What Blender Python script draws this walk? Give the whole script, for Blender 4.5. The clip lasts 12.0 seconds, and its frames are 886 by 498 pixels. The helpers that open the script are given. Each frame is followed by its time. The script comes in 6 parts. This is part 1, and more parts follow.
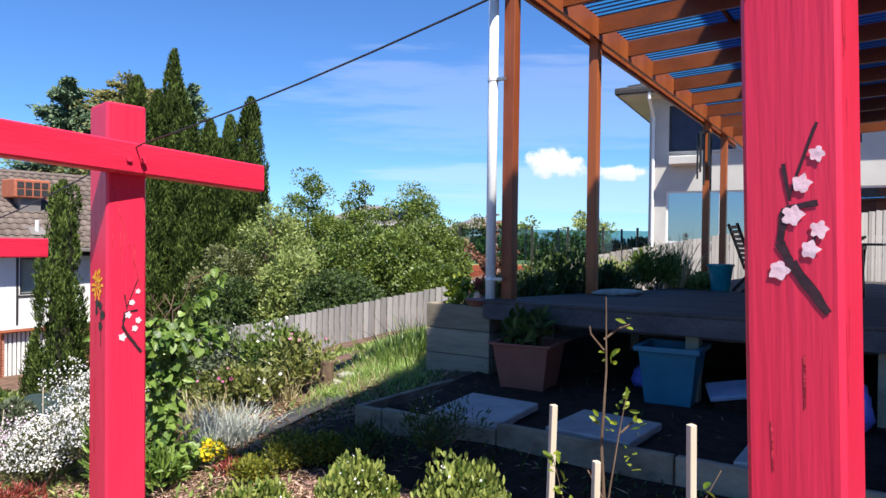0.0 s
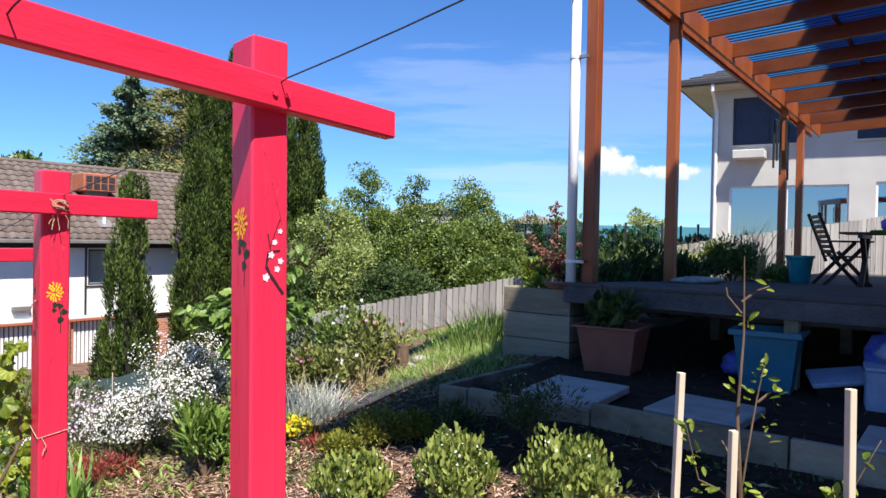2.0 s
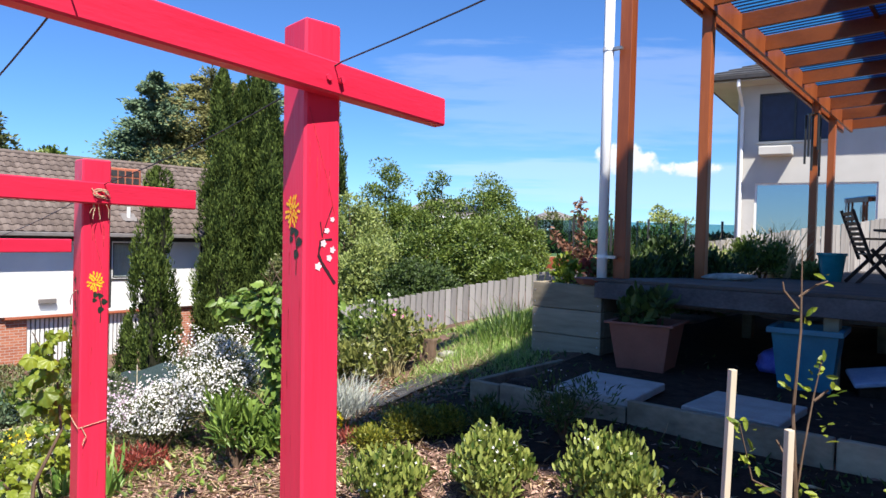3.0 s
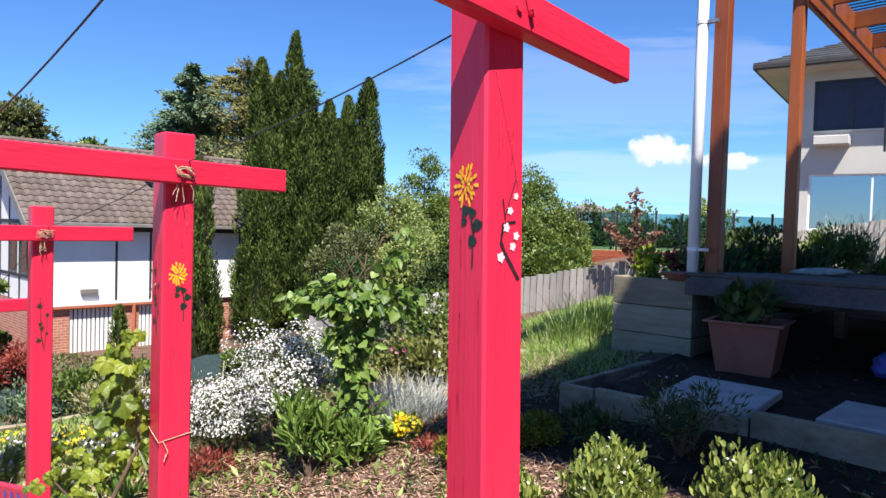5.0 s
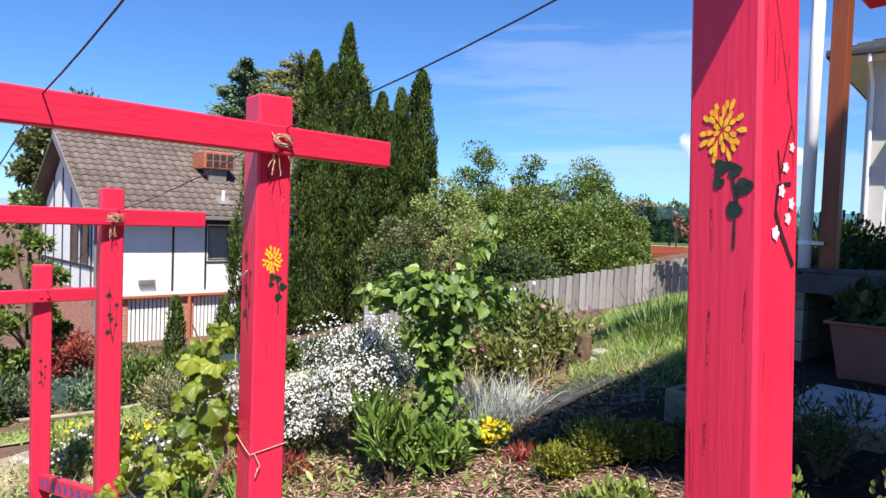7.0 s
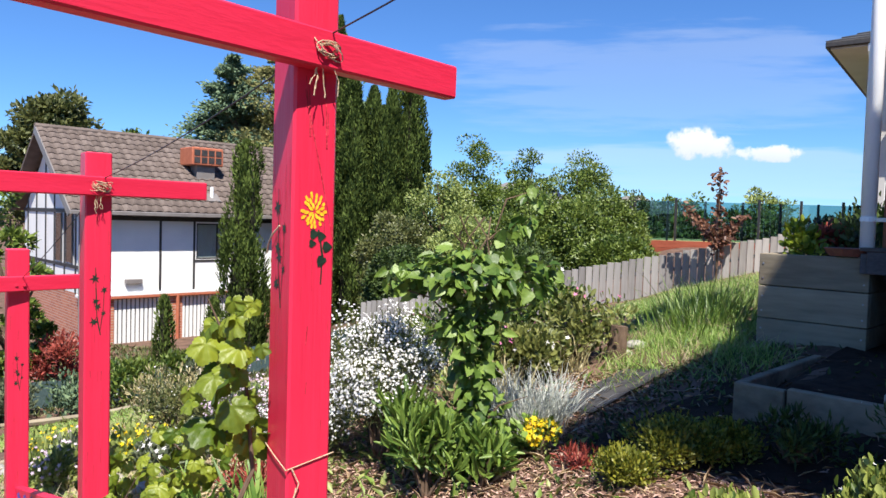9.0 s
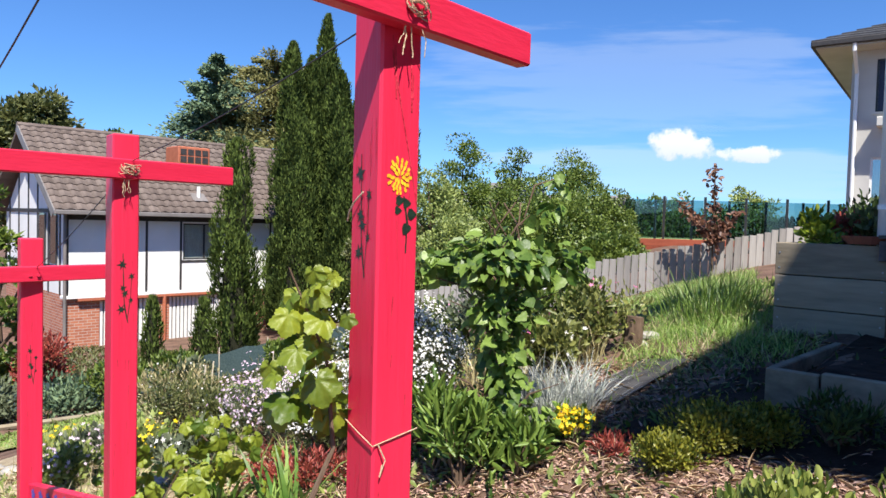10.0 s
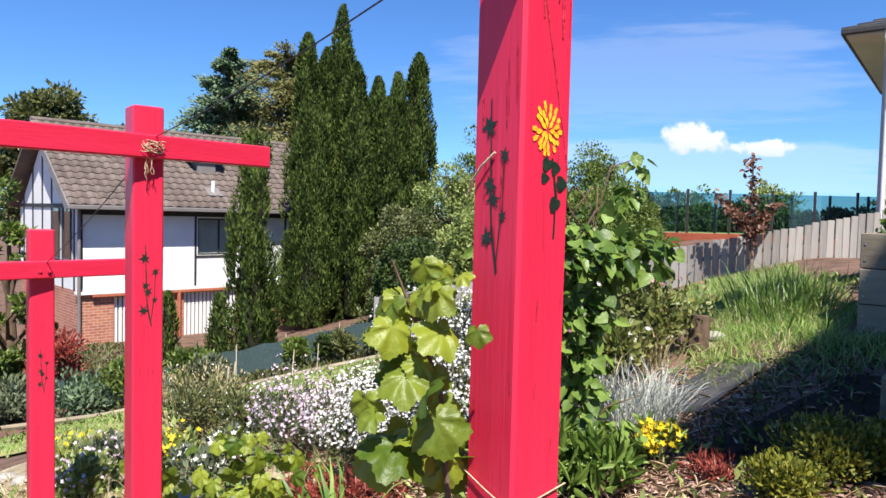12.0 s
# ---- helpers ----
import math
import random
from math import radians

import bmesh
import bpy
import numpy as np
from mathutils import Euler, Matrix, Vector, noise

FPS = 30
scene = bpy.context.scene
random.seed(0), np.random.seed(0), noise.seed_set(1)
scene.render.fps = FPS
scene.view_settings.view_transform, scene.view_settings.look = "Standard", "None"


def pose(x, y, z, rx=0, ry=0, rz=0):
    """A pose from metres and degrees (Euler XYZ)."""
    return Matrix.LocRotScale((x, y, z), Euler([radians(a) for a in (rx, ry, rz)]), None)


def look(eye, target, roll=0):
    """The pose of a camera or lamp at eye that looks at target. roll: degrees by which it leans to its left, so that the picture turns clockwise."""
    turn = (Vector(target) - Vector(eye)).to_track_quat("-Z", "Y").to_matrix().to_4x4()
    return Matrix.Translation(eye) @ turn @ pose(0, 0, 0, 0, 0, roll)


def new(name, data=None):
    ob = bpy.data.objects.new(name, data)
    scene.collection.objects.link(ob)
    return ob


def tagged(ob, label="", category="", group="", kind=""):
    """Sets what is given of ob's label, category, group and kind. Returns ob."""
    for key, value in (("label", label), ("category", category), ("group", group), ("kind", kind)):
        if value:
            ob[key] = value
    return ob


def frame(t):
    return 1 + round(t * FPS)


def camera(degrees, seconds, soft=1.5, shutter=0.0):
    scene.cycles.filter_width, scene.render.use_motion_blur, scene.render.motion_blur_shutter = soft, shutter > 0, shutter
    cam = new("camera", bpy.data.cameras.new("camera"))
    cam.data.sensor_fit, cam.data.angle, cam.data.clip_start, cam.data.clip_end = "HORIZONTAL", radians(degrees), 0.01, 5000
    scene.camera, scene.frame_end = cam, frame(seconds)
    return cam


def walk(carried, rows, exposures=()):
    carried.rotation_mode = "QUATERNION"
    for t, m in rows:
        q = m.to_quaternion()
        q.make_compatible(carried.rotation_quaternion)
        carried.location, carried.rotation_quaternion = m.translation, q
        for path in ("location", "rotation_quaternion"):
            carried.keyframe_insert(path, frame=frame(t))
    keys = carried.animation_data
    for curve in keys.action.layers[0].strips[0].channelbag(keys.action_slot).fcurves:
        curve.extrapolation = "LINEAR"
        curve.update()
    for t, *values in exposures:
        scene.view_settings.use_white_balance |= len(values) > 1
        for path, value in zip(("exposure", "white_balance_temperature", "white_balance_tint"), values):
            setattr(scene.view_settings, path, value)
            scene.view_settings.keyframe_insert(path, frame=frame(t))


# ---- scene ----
cam = camera(64.8, 12.0)
METRES, EYE = 3.0, 1.55
ROWS = [
    (0.0, 0.0, 0.0, 0.0, 0.01, -0.67, -0.75),
    (0.5, -0.0039, 0.0195, -0.0156, 1.34, -0.63, -0.79),
    (1.0, -0.025, 0.0393, -0.0442, 2.48, -0.67, -0.89),
    (1.5, -0.0676, 0.036, -0.0528, 3.35, -0.72, -1.04),
    (2.0, -0.093, 0.0301, -0.0543, 3.92, -0.81, -1.16),
    (2.5, -0.1092, 0.0293, -0.0574, 4.47, -0.94, -1.34),
    (4.5, -0.2199, 0.1571, -0.0703, 7.95, -1.78, -1.76),
    (5.0, -0.2654, 0.1726, -0.0722, 7.85, -1.83, -1.72),
    (5.5, -0.2939, 0.1943, -0.0779, 7.9, -1.95, -1.8),
    (6.0, -0.3112, 0.2341, -0.0828, 8.88, -2.05, -2.07),
    (6.5, -0.3305, 0.2515, -0.0878, 10.47, -2.07, -2.17),
    (7.0, -0.3755, 0.2859, -0.091, 11.59, -2.35, -2.12),
    (9.0, -0.4904, 0.4377, -0.1419, 10.58, -2.34, -1.71),
    (9.5, -0.5414, 0.4423, -0.1648, 9.87, -2.25, -1.55),
    (10.0, -0.5713, 0.4418, -0.1705, 9.17, -2.19, -1.52),
    (10.5, -0.5948, 0.4882, -0.1761, 8.98, -2.15, -1.48),
    (11.0, -0.6109, 0.5238, -0.1788, 9.29, -2.26, -1.47),
    (11.5, -0.6299, 0.5506, -0.1834, 9.85, -2.4, -1.43),
    (12.0, -0.6743, 0.5777, -0.1841, 10.08, -2.61, -1.36),
]
walk(cam, [(t, pose(0, 0, EYE) @ pose(METRES * x, METRES * y, METRES * z, 90 + pitch, roll, yaw)) for t, x, y, z, yaw, pitch, roll in ROWS],
     exposures=[(t, e + 0.28) for t, e in ((0.0, 0.67), (0.5, 0.61), (1.0, 0.55), (1.5, 0.58), (2.0, 0.65), (2.5, 0.70), (5.0, 0.69), (7.0, 0.63), (9.0, 0.60), (12.0, 0.63))])

# ---- sun and sky ----
SUN_WAY = Vector((-0.26, 0.60, -1.0)).normalized()
world = bpy.data.worlds.new("world")
scene.world = world
world.use_nodes = True
sky = world.node_tree.nodes.new("ShaderNodeTexSky")
sky.sky_type, sky.sun_disc = "NISHITA", False
sky.sun_elevation = math.asin(-SUN_WAY.z)
sky.sun_rotation = math.atan2(-SUN_WAY.x, -SUN_WAY.y)
sky.altitude, sky.air_density, sky.dust_density, sky.ozone_density = 300, 1.0, 0.0, 4.0
tint = world.node_tree.nodes.new("ShaderNodeMix")
tint.data_type, tint.blend_type = "RGBA", "MULTIPLY"
tint.inputs["Factor"].default_value = 1.0
tint.inputs[7].default_value = (0.61, 0.96, 1.42, 1)
world.node_tree.links.new(sky.outputs[0], tint.inputs[6])
world.node_tree.links.new(tint.outputs[2], world.node_tree.nodes["Background"].inputs[0])
world.node_tree.nodes["Background"].inputs[1].default_value = 0.065
sun = new("sun", bpy.data.lights.new("sun", "SUN"))
sun.data.energy, sun.data.angle, sun.data.color = 5.0, radians(0.5), (1.0, 0.95, 0.87)
sun.matrix_world = look((0, 0, 30), Vector((0, 0, 30)) + SUN_WAY)


# ---- materials ----
def material(name, a, b, scale=8.0, rough=0.7, bump=0.2, stretch=(1, 1, 1), metal=0.0, fine=60.0, spread=0.5, island=0.0, each=0.0, translucent=0.0, coat=0.0):
    """Two colours mixed by noise at two scales, with relief; island/each: how far single pieces differ."""
    m = bpy.data.materials.new(name)
    m.use_nodes = True
    nt = m.node_tree
    N, L = nt.nodes, nt.links
    p = N["Principled BSDF"]
    tc = N.new("ShaderNodeTexCoord")
    mp = N.new("ShaderNodeMapping")
    mp.inputs["Scale"].default_value = stretch
    L.new(tc.outputs["Object"], mp.inputs[0])
    n1, n2 = N.new("ShaderNodeTexNoise"), N.new("ShaderNodeTexNoise")
    n1.inputs["Scale"].default_value, n2.inputs["Scale"].default_value = scale, fine
    n1.inputs["Detail"].default_value, n2.inputs["Detail"].default_value = 5, 3
    for n in (n1, n2):
        L.new(mp.outputs[0], n.inputs["Vector"])
    add = N.new("ShaderNodeMath")
    add.operation = "MULTIPLY_ADD"
    add.inputs[1].default_value = 0.45
    L.new(n2.outputs[0], add.inputs[0])
    L.new(n1.outputs[0], add.inputs[2])
    fac = add.outputs[0]
    for amount, node, out in ((island, "ShaderNodeNewGeometry", "Random Per Island"), (each, "ShaderNodeObjectInfo", "Random")):
        if amount:
            src = N.new(node)
            k = N.new("ShaderNodeMath")
            k.operation = "MULTIPLY_ADD"
            k.inputs[1].default_value = amount
            L.new(src.outputs[out], k.inputs[0])
            off = N.new("ShaderNodeMath")
            off.operation = "ADD"
            off.inputs[1].default_value = -amount / 2
            L.new(fac, off.inputs[0])
            L.new(off.outputs[0], k.inputs[2])
            fac = k.outputs[0]
    ramp = N.new("ShaderNodeValToRGB")
    ramp.color_ramp.elements[0].position, ramp.color_ramp.elements[1].position = 0.72 - spread / 2, 0.72 + spread / 2
    ramp.color_ramp.elements[0].color, ramp.color_ramp.elements[1].color = (*a, 1), (*b, 1)
    L.new(fac, ramp.inputs[0])
    L.new(ramp.outputs[0], p.inputs["Base Color"])
    p.inputs["Roughness"].default_value, p.inputs["Metallic"].default_value = rough, metal
    p.inputs["Coat Weight"].default_value = coat
    p.inputs["Specular IOR Level"].default_value = 0.5 if rough < 0.7 else 0.15
    if bump:
        bp = N.new("ShaderNodeBump")
        bp.inputs["Strength"].default_value, bp.inputs["Distance"].default_value = bump, 0.012
        L.new(add.outputs[0], bp.inputs["Height"])
        L.new(bp.outputs[0], p.inputs["Normal"])
    if translucent:
        tr, mix = N.new("ShaderNodeBsdfTranslucent"), N.new("ShaderNodeMixShader")
        L.new(ramp.outputs[0], tr.inputs[0])
        mix.inputs[0].default_value = translucent
        L.new(p.outputs[0], mix.inputs[1])
        L.new(tr.outputs[0], mix.inputs[2])
        L.new(mix.outputs[0], N["Material Output"].inputs[0])
    return m


def leafy(name, a, b, rough=0.45, translucent=0.3, bump=0.0):
    return material(name, a, b, scale=1.5, rough=rough, bump=bump, fine=12 if not bump else 55, spread=0.9, island=0.9, translucent=translucent)


RED = material("red_paint", (0.575, 0.013, 0.044), (0.68, 0.025, 0.072), 16, 0.40, 0.24, (1, 1, 0.06), fine=120, spread=1.5)
RED_BEAM = material("red_paint_beam", (0.575, 0.013, 0.044), (0.68, 0.025, 0.072), 16, 0.40, 0.18, (0.06, 1, 1), fine=120, spread=1.1)
# for cracks in the paint and for the painted wire shadows
RED_CHIP_SHADOW = material("chipped_and_shadow_red", (0.30, 0.01, 0.02), (0.6, 0.03, 0.06), 30, 0.6, 0.6)
WHITE_PETAL = material("pink_white_paint", (0.80, 0.46, 0.52), (0.86, 0.66, 0.70), 40, 0.6, 0.2)
YELLOW_PAINT = material("yellow_paint", (0.80, 0.33, 0.01), (0.90, 0.60, 0.03), 50, 0.5, 0.2)
DARK_PAINT = material("dark_paint", (0.012, 0.006, 0.010), (0.05, 0.012, 0.02), 40, 0.55, 0.2)
LEAF_PAINT = material("green_black_paint", (0.006, 0.012, 0.010), (0.012, 0.04, 0.02), 40, 0.5, 0.2)
BLUE_PAINT = material("blue_paint", (0.05, 0.06, 0.30), (0.09, 0.10, 0.42), 20, 0.5, 0.2)
STEEL = material("galvanised_steel", (0.25, 0.25, 0.26), (0.5, 0.5, 0.5), 20, 0.4, 0.1, metal=0.8)
WIRE = material("black_wire", (0.015, 0.015, 0.017), (0.03, 0.03, 0.03), 20, 0.5, 0.1)
TWINE = material("sisal_twine", (0.42, 0.30, 0.18), (0.62, 0.48, 0.34), 90, 0.9, 0.5)
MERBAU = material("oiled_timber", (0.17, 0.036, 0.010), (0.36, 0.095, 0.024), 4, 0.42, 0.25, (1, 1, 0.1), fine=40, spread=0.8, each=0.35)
# the same oiled timber, its colour lowered for shade under the roof sheets
RAFTER_SHADED = material("oiled_rafter_shaded", (0.10, 0.022, 0.005), (0.22, 0.055, 0.011), 4, 0.45, 0.25, (0.1, 1, 1), fine=40, spread=0.8, each=0.35)
GREYWOOD = material("weathered_sleeper", (0.12, 0.098, 0.068), (0.34, 0.285, 0.205), 5, 0.85, 0.5, (0.15, 1, 1), fine=30, spread=0.7, each=0.3)
PALING = material("weathered_paling", (0.16, 0.147, 0.138), (0.38, 0.355, 0.33), 6, 0.9, 0.4, (1, 1, 0.1), fine=40, spread=0.8, each=0.5)
BROWNPALE = material("tan_paling", (0.30, 0.20, 0.11), (0.50, 0.36, 0.22), 6, 0.9, 0.4, (1, 1, 0.1), each=0.4)
REDWALL = material("red_stained_sleeper", (0.17, 0.042, 0.024), (0.28, 0.075, 0.042), 6, 0.8, 0.3, (0.2, 1, 1), each=0.3)
DECKING = material("weathered_decking", (0.04, 0.035, 0.033), (0.105, 0.09, 0.08), 5, 0.75, 0.3, (0.15, 1, 1), fine=40, spread=0.8, each=0.4)
FASCIA = material("grey_fascia", (0.035, 0.032, 0.034), (0.13, 0.118, 0.12), 5, 0.75, 0.4, (0.12, 1, 1), spread=0.7)
PAVER = material("concrete_paver", (0.27, 0.255, 0.23), (0.42, 0.40, 0.375), 7, 0.9, 0.35, fine=90, spread=0.7, each=0.2)
TERRA = material("terracotta_plastic", (0.19, 0.062, 0.042), (0.25, 0.088, 0.06), 6, 0.6, 0.15)
TUB = material("blue_plastic", (0.012, 0.11, 0.17), (0.02, 0.15, 0.225), 5, 0.42, 0.05)
TEAL = material("teal_glaze", (0.01, 0.20, 0.24), (0.02, 0.30, 0.34), 6, 0.25, 0.05)
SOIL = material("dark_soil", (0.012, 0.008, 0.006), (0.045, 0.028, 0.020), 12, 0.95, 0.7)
DARKWOOD = material("dark_stained_wood", (0.035, 0.018, 0.012), (0.09, 0.04, 0.025), 6, 0.5, 0.2, (1, 1, 0.2))
WHITE_METAL = material("white_painted_metal", (0.74, 0.74, 0.74), (0.82, 0.82, 0.81), 4, 0.35, 0.05)
BLACK_METAL = material("black_powder_coat", (0.012, 0.012, 0.014), (0.03, 0.03, 0.03), 8, 0.4, 0.05)
RENDER_WALL = material("cream_rendered_wall", (0.47, 0.45, 0.41), (0.56, 0.54, 0.50), 1.5, 0.9, 0.2, fine=60)
WHITE_WALL = material("white_painted_board", (0.72, 0.715, 0.70), (0.82, 0.81, 0.79), 1.2, 0.75, 0.15, fine=30)
TRIM_DARK = material("dark_brown_trim", (0.02, 0.018, 0.018), (0.05, 0.045, 0.045), 8, 0.6, 0.1)
TILE = material("brown_roof_tile", (0.08, 0.060, 0.051), (0.175, 0.138, 0.12), 3, 0.8, 0.4, each=0.4, spread=0.8)
SLATE_TILE = material("charcoal_roof_tile", (0.03, 0.03, 0.033), (0.07, 0.07, 0.075), 3, 0.7, 0.3, each=0.3)
ROOF_GREY = material("grey_gutter", (0.16, 0.14, 0.13), (0.22, 0.20, 0.19), 3, 0.5, 0.1)
COOLER = material("terracotta_cooler", (0.36, 0.10, 0.05), (0.46, 0.15, 0.08), 6, 0.6, 0.1)
CURTAIN = material("cream_blind", (0.55, 0.53, 0.48), (0.72, 0.70, 0.66), 5, 0.9, 0.3, (6, 1, 0.3))
NAVY = material("navy_roller_screen", (0.012, 0.016, 0.045), (0.02, 0.028, 0.07), 5, 0.5, 0.1)
MULCH = material("pink_bark_chip", (0.15, 0.078, 0.060), (0.50, 0.33, 0.265), 30, 0.95, 0.4, island=0.9, spread=0.8)
STRAW = material("dry_straw", (0.30, 0.20, 0.11), (0.62, 0.48, 0.32), 30, 0.9, 0.2, island=0.8, spread=0.8)
STONE = material("pale_stone", (0.25, 0.23, 0.20), (0.48, 0.45, 0.41), 9, 0.9, 0.5)
RIB = material("blue_sheet_rib", (0.006, 0.05, 0.13), (0.012, 0.075, 0.18), 6, 0.4, 0.05)
BAG = material("blue_plastic_bag", (0.04, 0.05, 0.50), (0.26, 0.30, 0.80), 6, 0.4, 0.5)
FOAM = material("pale_foam_box", (0.20, 0.24, 0.36), (0.32, 0.36, 0.46), 6, 0.8, 0.2)
SHEET = material("black_weed_mat", (0.035, 0.034, 0.035), (0.085, 0.08, 0.078), 9, 0.8, 0.6)
STAKE = material("pale_hardwood_stake", (0.46, 0.39, 0.29), (0.64, 0.56, 0.44), 8, 0.8, 0.3, (1, 1, 0.1))
GREEN_FENCE = material("green_mesh_cloth", (0.035, 0.06, 0.062), (0.075, 0.11, 0.11), 30, 0.7, 0.2)
BARK = material("brown_bark", (0.07, 0.045, 0.03), (0.19, 0.13, 0.09), 14, 0.95, 0.7, (1, 1, 0.3))
# distance haze is put into this pale blue surface colour
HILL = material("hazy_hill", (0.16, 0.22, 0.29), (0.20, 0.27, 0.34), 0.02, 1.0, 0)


def brick_material():
    m = bpy.data.materials.new("red_brick")
    m.use_nodes = True
    N, L = m.node_tree.nodes, m.node_tree.links
    tc, br, mp = N.new("ShaderNodeTexCoord"), N.new("ShaderNodeTexBrick"), N.new("ShaderNodeMapping")
    sp, sm, cb = N.new("ShaderNodeSeparateXYZ"), N.new("ShaderNodeMath"), N.new("ShaderNodeCombineXYZ")
    L.new(tc.outputs["Object"], sp.inputs[0])
    L.new(sp.outputs[0], sm.inputs[0])
    L.new(sp.outputs[1], sm.inputs[1])
    L.new(sm.outputs[0], cb.inputs[0])
    L.new(sp.outputs[2], cb.inputs[1])
    br.inputs["Color1"].default_value, br.inputs["Color2"].default_value, br.inputs["Mortar"].default_value = (0.36, 0.11, 0.06, 1), (0.48, 0.18, 0.10, 1), (0.45, 0.38, 0.33, 1)
    br.inputs["Scale"].default_value, br.inputs["Brick Width"].default_value, br.inputs["Row Height"].default_value, br.inputs["Mortar Size"].default_value = 1.0, 0.24, 0.086, 0.008
    L.new(cb.outputs[0], mp.inputs[0])
    L.new(mp.outputs[0], br.inputs["Vector"])
    L.new(br.outputs[0], N["Principled BSDF"].inputs["Base Color"])
    N["Principled BSDF"].inputs["Roughness"].default_value = 0.9
    bp = N.new("ShaderNodeBump")
    bp.invert = True
    bp.inputs["Strength"].default_value = 0.4
    L.new(br.outputs["Fac"], bp.inputs["Height"])
    L.new(bp.outputs[0], N["Principled BSDF"].inputs["Normal"])
    return m


def glass_material(name, tint, rough=0.02, alpha=0.25):
    """Thin clear sheet: mostly see-through, with a mirror's gloss."""
    m = bpy.data.materials.new(name)
    m.use_nodes = True
    N, L = m.node_tree.nodes, m.node_tree.links
    t, g, mix = N.new("ShaderNodeBsdfTransparent"), N.new("ShaderNodeBsdfGlossy"), N.new("ShaderNodeMixShader")
    t.inputs[0].default_value = (*tint, 1)
    g.inputs["Roughness"].default_value = rough
    mix.inputs[0].default_value = alpha
    L.new(t.outputs[0], mix.inputs[1])
    L.new(g.outputs[0], mix.inputs[2])
    L.new(mix.outputs[0], N["Material Output"].inputs[0])
    return m


def cloud_material(name, most, stretch, seed):
    """Soft cloud on a far sheet of sky, sunlit look by its own glow: thin at the rim, broken by noise."""
    m = bpy.data.materials.new(name)
    m.use_nodes = True
    N, L = m.node_tree.nodes, m.node_tree.links
    N.remove(N["Principled BSDF"])
    tc, sp = N.new("ShaderNodeTexCoord"), N.new("ShaderNodeSeparateXYZ")
    L.new(tc.outputs["Generated"], sp.inputs[0])

    def op(kind, a, b):
        n = N.new("ShaderNodeMath")
        n.operation = kind
        for k, v in enumerate((a, b)):
            if isinstance(v, (int, float)):
                n.inputs[k].default_value = v
            else:
                L.new(v, n.inputs[k])
        return n.outputs[0]
    x, z = op("MULTIPLY", op("SUBTRACT", sp.outputs[0], 0.5), 2.0), op("MULTIPLY", op("SUBTRACT", sp.outputs[2], 0.42), 2.0)
    rim = op("SUBTRACT", 1.0, op("SQRT", op("ADD", op("MULTIPLY", x, x), op("MULTIPLY", z, z)), 0.0))
    mp, nz = N.new("ShaderNodeMapping"), N.new("ShaderNodeTexNoise")
    mp.inputs["Scale"].default_value, mp.inputs["Location"].default_value = stretch, (seed, 0, seed)
    nz.inputs["Scale"].default_value, nz.inputs["Detail"].default_value, nz.inputs["Roughness"].default_value = 3.0, 8, 0.55
    L.new(tc.outputs["Generated"], mp.inputs[0])
    L.new(mp.outputs[0], nz.inputs["Vector"])
    v = op("ADD", rim, op("MULTIPLY", op("SUBTRACT", nz.outputs[0], 0.5), 1.7))
    ramp = N.new("ShaderNodeMapRange")
    ramp.interpolation_type = "SMOOTHSTEP"
    ramp.inputs["From Min"].default_value, ramp.inputs["From Max"].default_value, ramp.inputs["To Max"].default_value = 0.16, 0.55, most
    L.new(v, ramp.inputs["Value"])
    # white top and blue-grey underside: the cloud's shading, put into the glow colour
    tone = N.new("ShaderNodeMix")
    tone.data_type = "RGBA"
    tone.inputs[6].default_value, tone.inputs[7].default_value = (0.62, 0.70, 0.84, 1), (1.0, 1.0, 1.0, 1)
    L.new(op("ADD", op("MULTIPLY", sp.outputs[2], 0.9), op("MULTIPLY", nz.outputs[0], 0.3)), tone.inputs["Factor"])
    em, tr, mix = N.new("ShaderNodeEmission"), N.new("ShaderNodeBsdfTransparent"), N.new("ShaderNodeMixShader")
    em.inputs[1].default_value = 0.66
    L.new(tone.outputs[2], em.inputs[0])
    L.new(ramp.outputs[0], mix.inputs[0])
    L.new(tr.outputs[0], mix.inputs[1])
    L.new(em.outputs[0], mix.inputs[2])
    L.new(mix.outputs[0], N["Material Output"].inputs[0])
    return m


BRICK = brick_material()
WINDOW = glass_material("window_glass", (0.30, 0.36, 0.42), 0.02, 0.5)
CLEAR = glass_material("clear_glass", (0.85, 0.88, 0.88), 0.02, 0.08)
POOL_GLASS = glass_material("pool_fence_glass", (0.48, 0.66, 0.70), 0.02, 0.06)
POLY = glass_material("blue_polycarbonate", (0.16, 0.40, 0.74), 0.3, 0.03)
pn, pl = POLY.node_tree.nodes, POLY.node_tree.links
glow, blend = pn.new("ShaderNodeBsdfTranslucent"), pn.new("ShaderNodeMixShader")
glow.inputs[0].default_value, blend.inputs[0].default_value = (0.06, 0.36, 0.72, 1), 0.45
pl.new(pn["Mix Shader"].outputs[0], blend.inputs[1])
pl.new(glow.outputs[0], blend.inputs[2])
pl.new(blend.outputs[0], pn["Material Output"].inputs[0])

# ground: soil near, grass and litter farther out
GROUND = material("garden_ground", (0.05, 0.03, 0.02), (0.22, 0.135, 0.10), 3, 0.95, 0.8, fine=45, spread=0.7)
LAWN = material("mown_lawn", (0.17, 0.19, 0.06), (0.40, 0.36, 0.16), 3, 0.95, 0.6, fine=60)

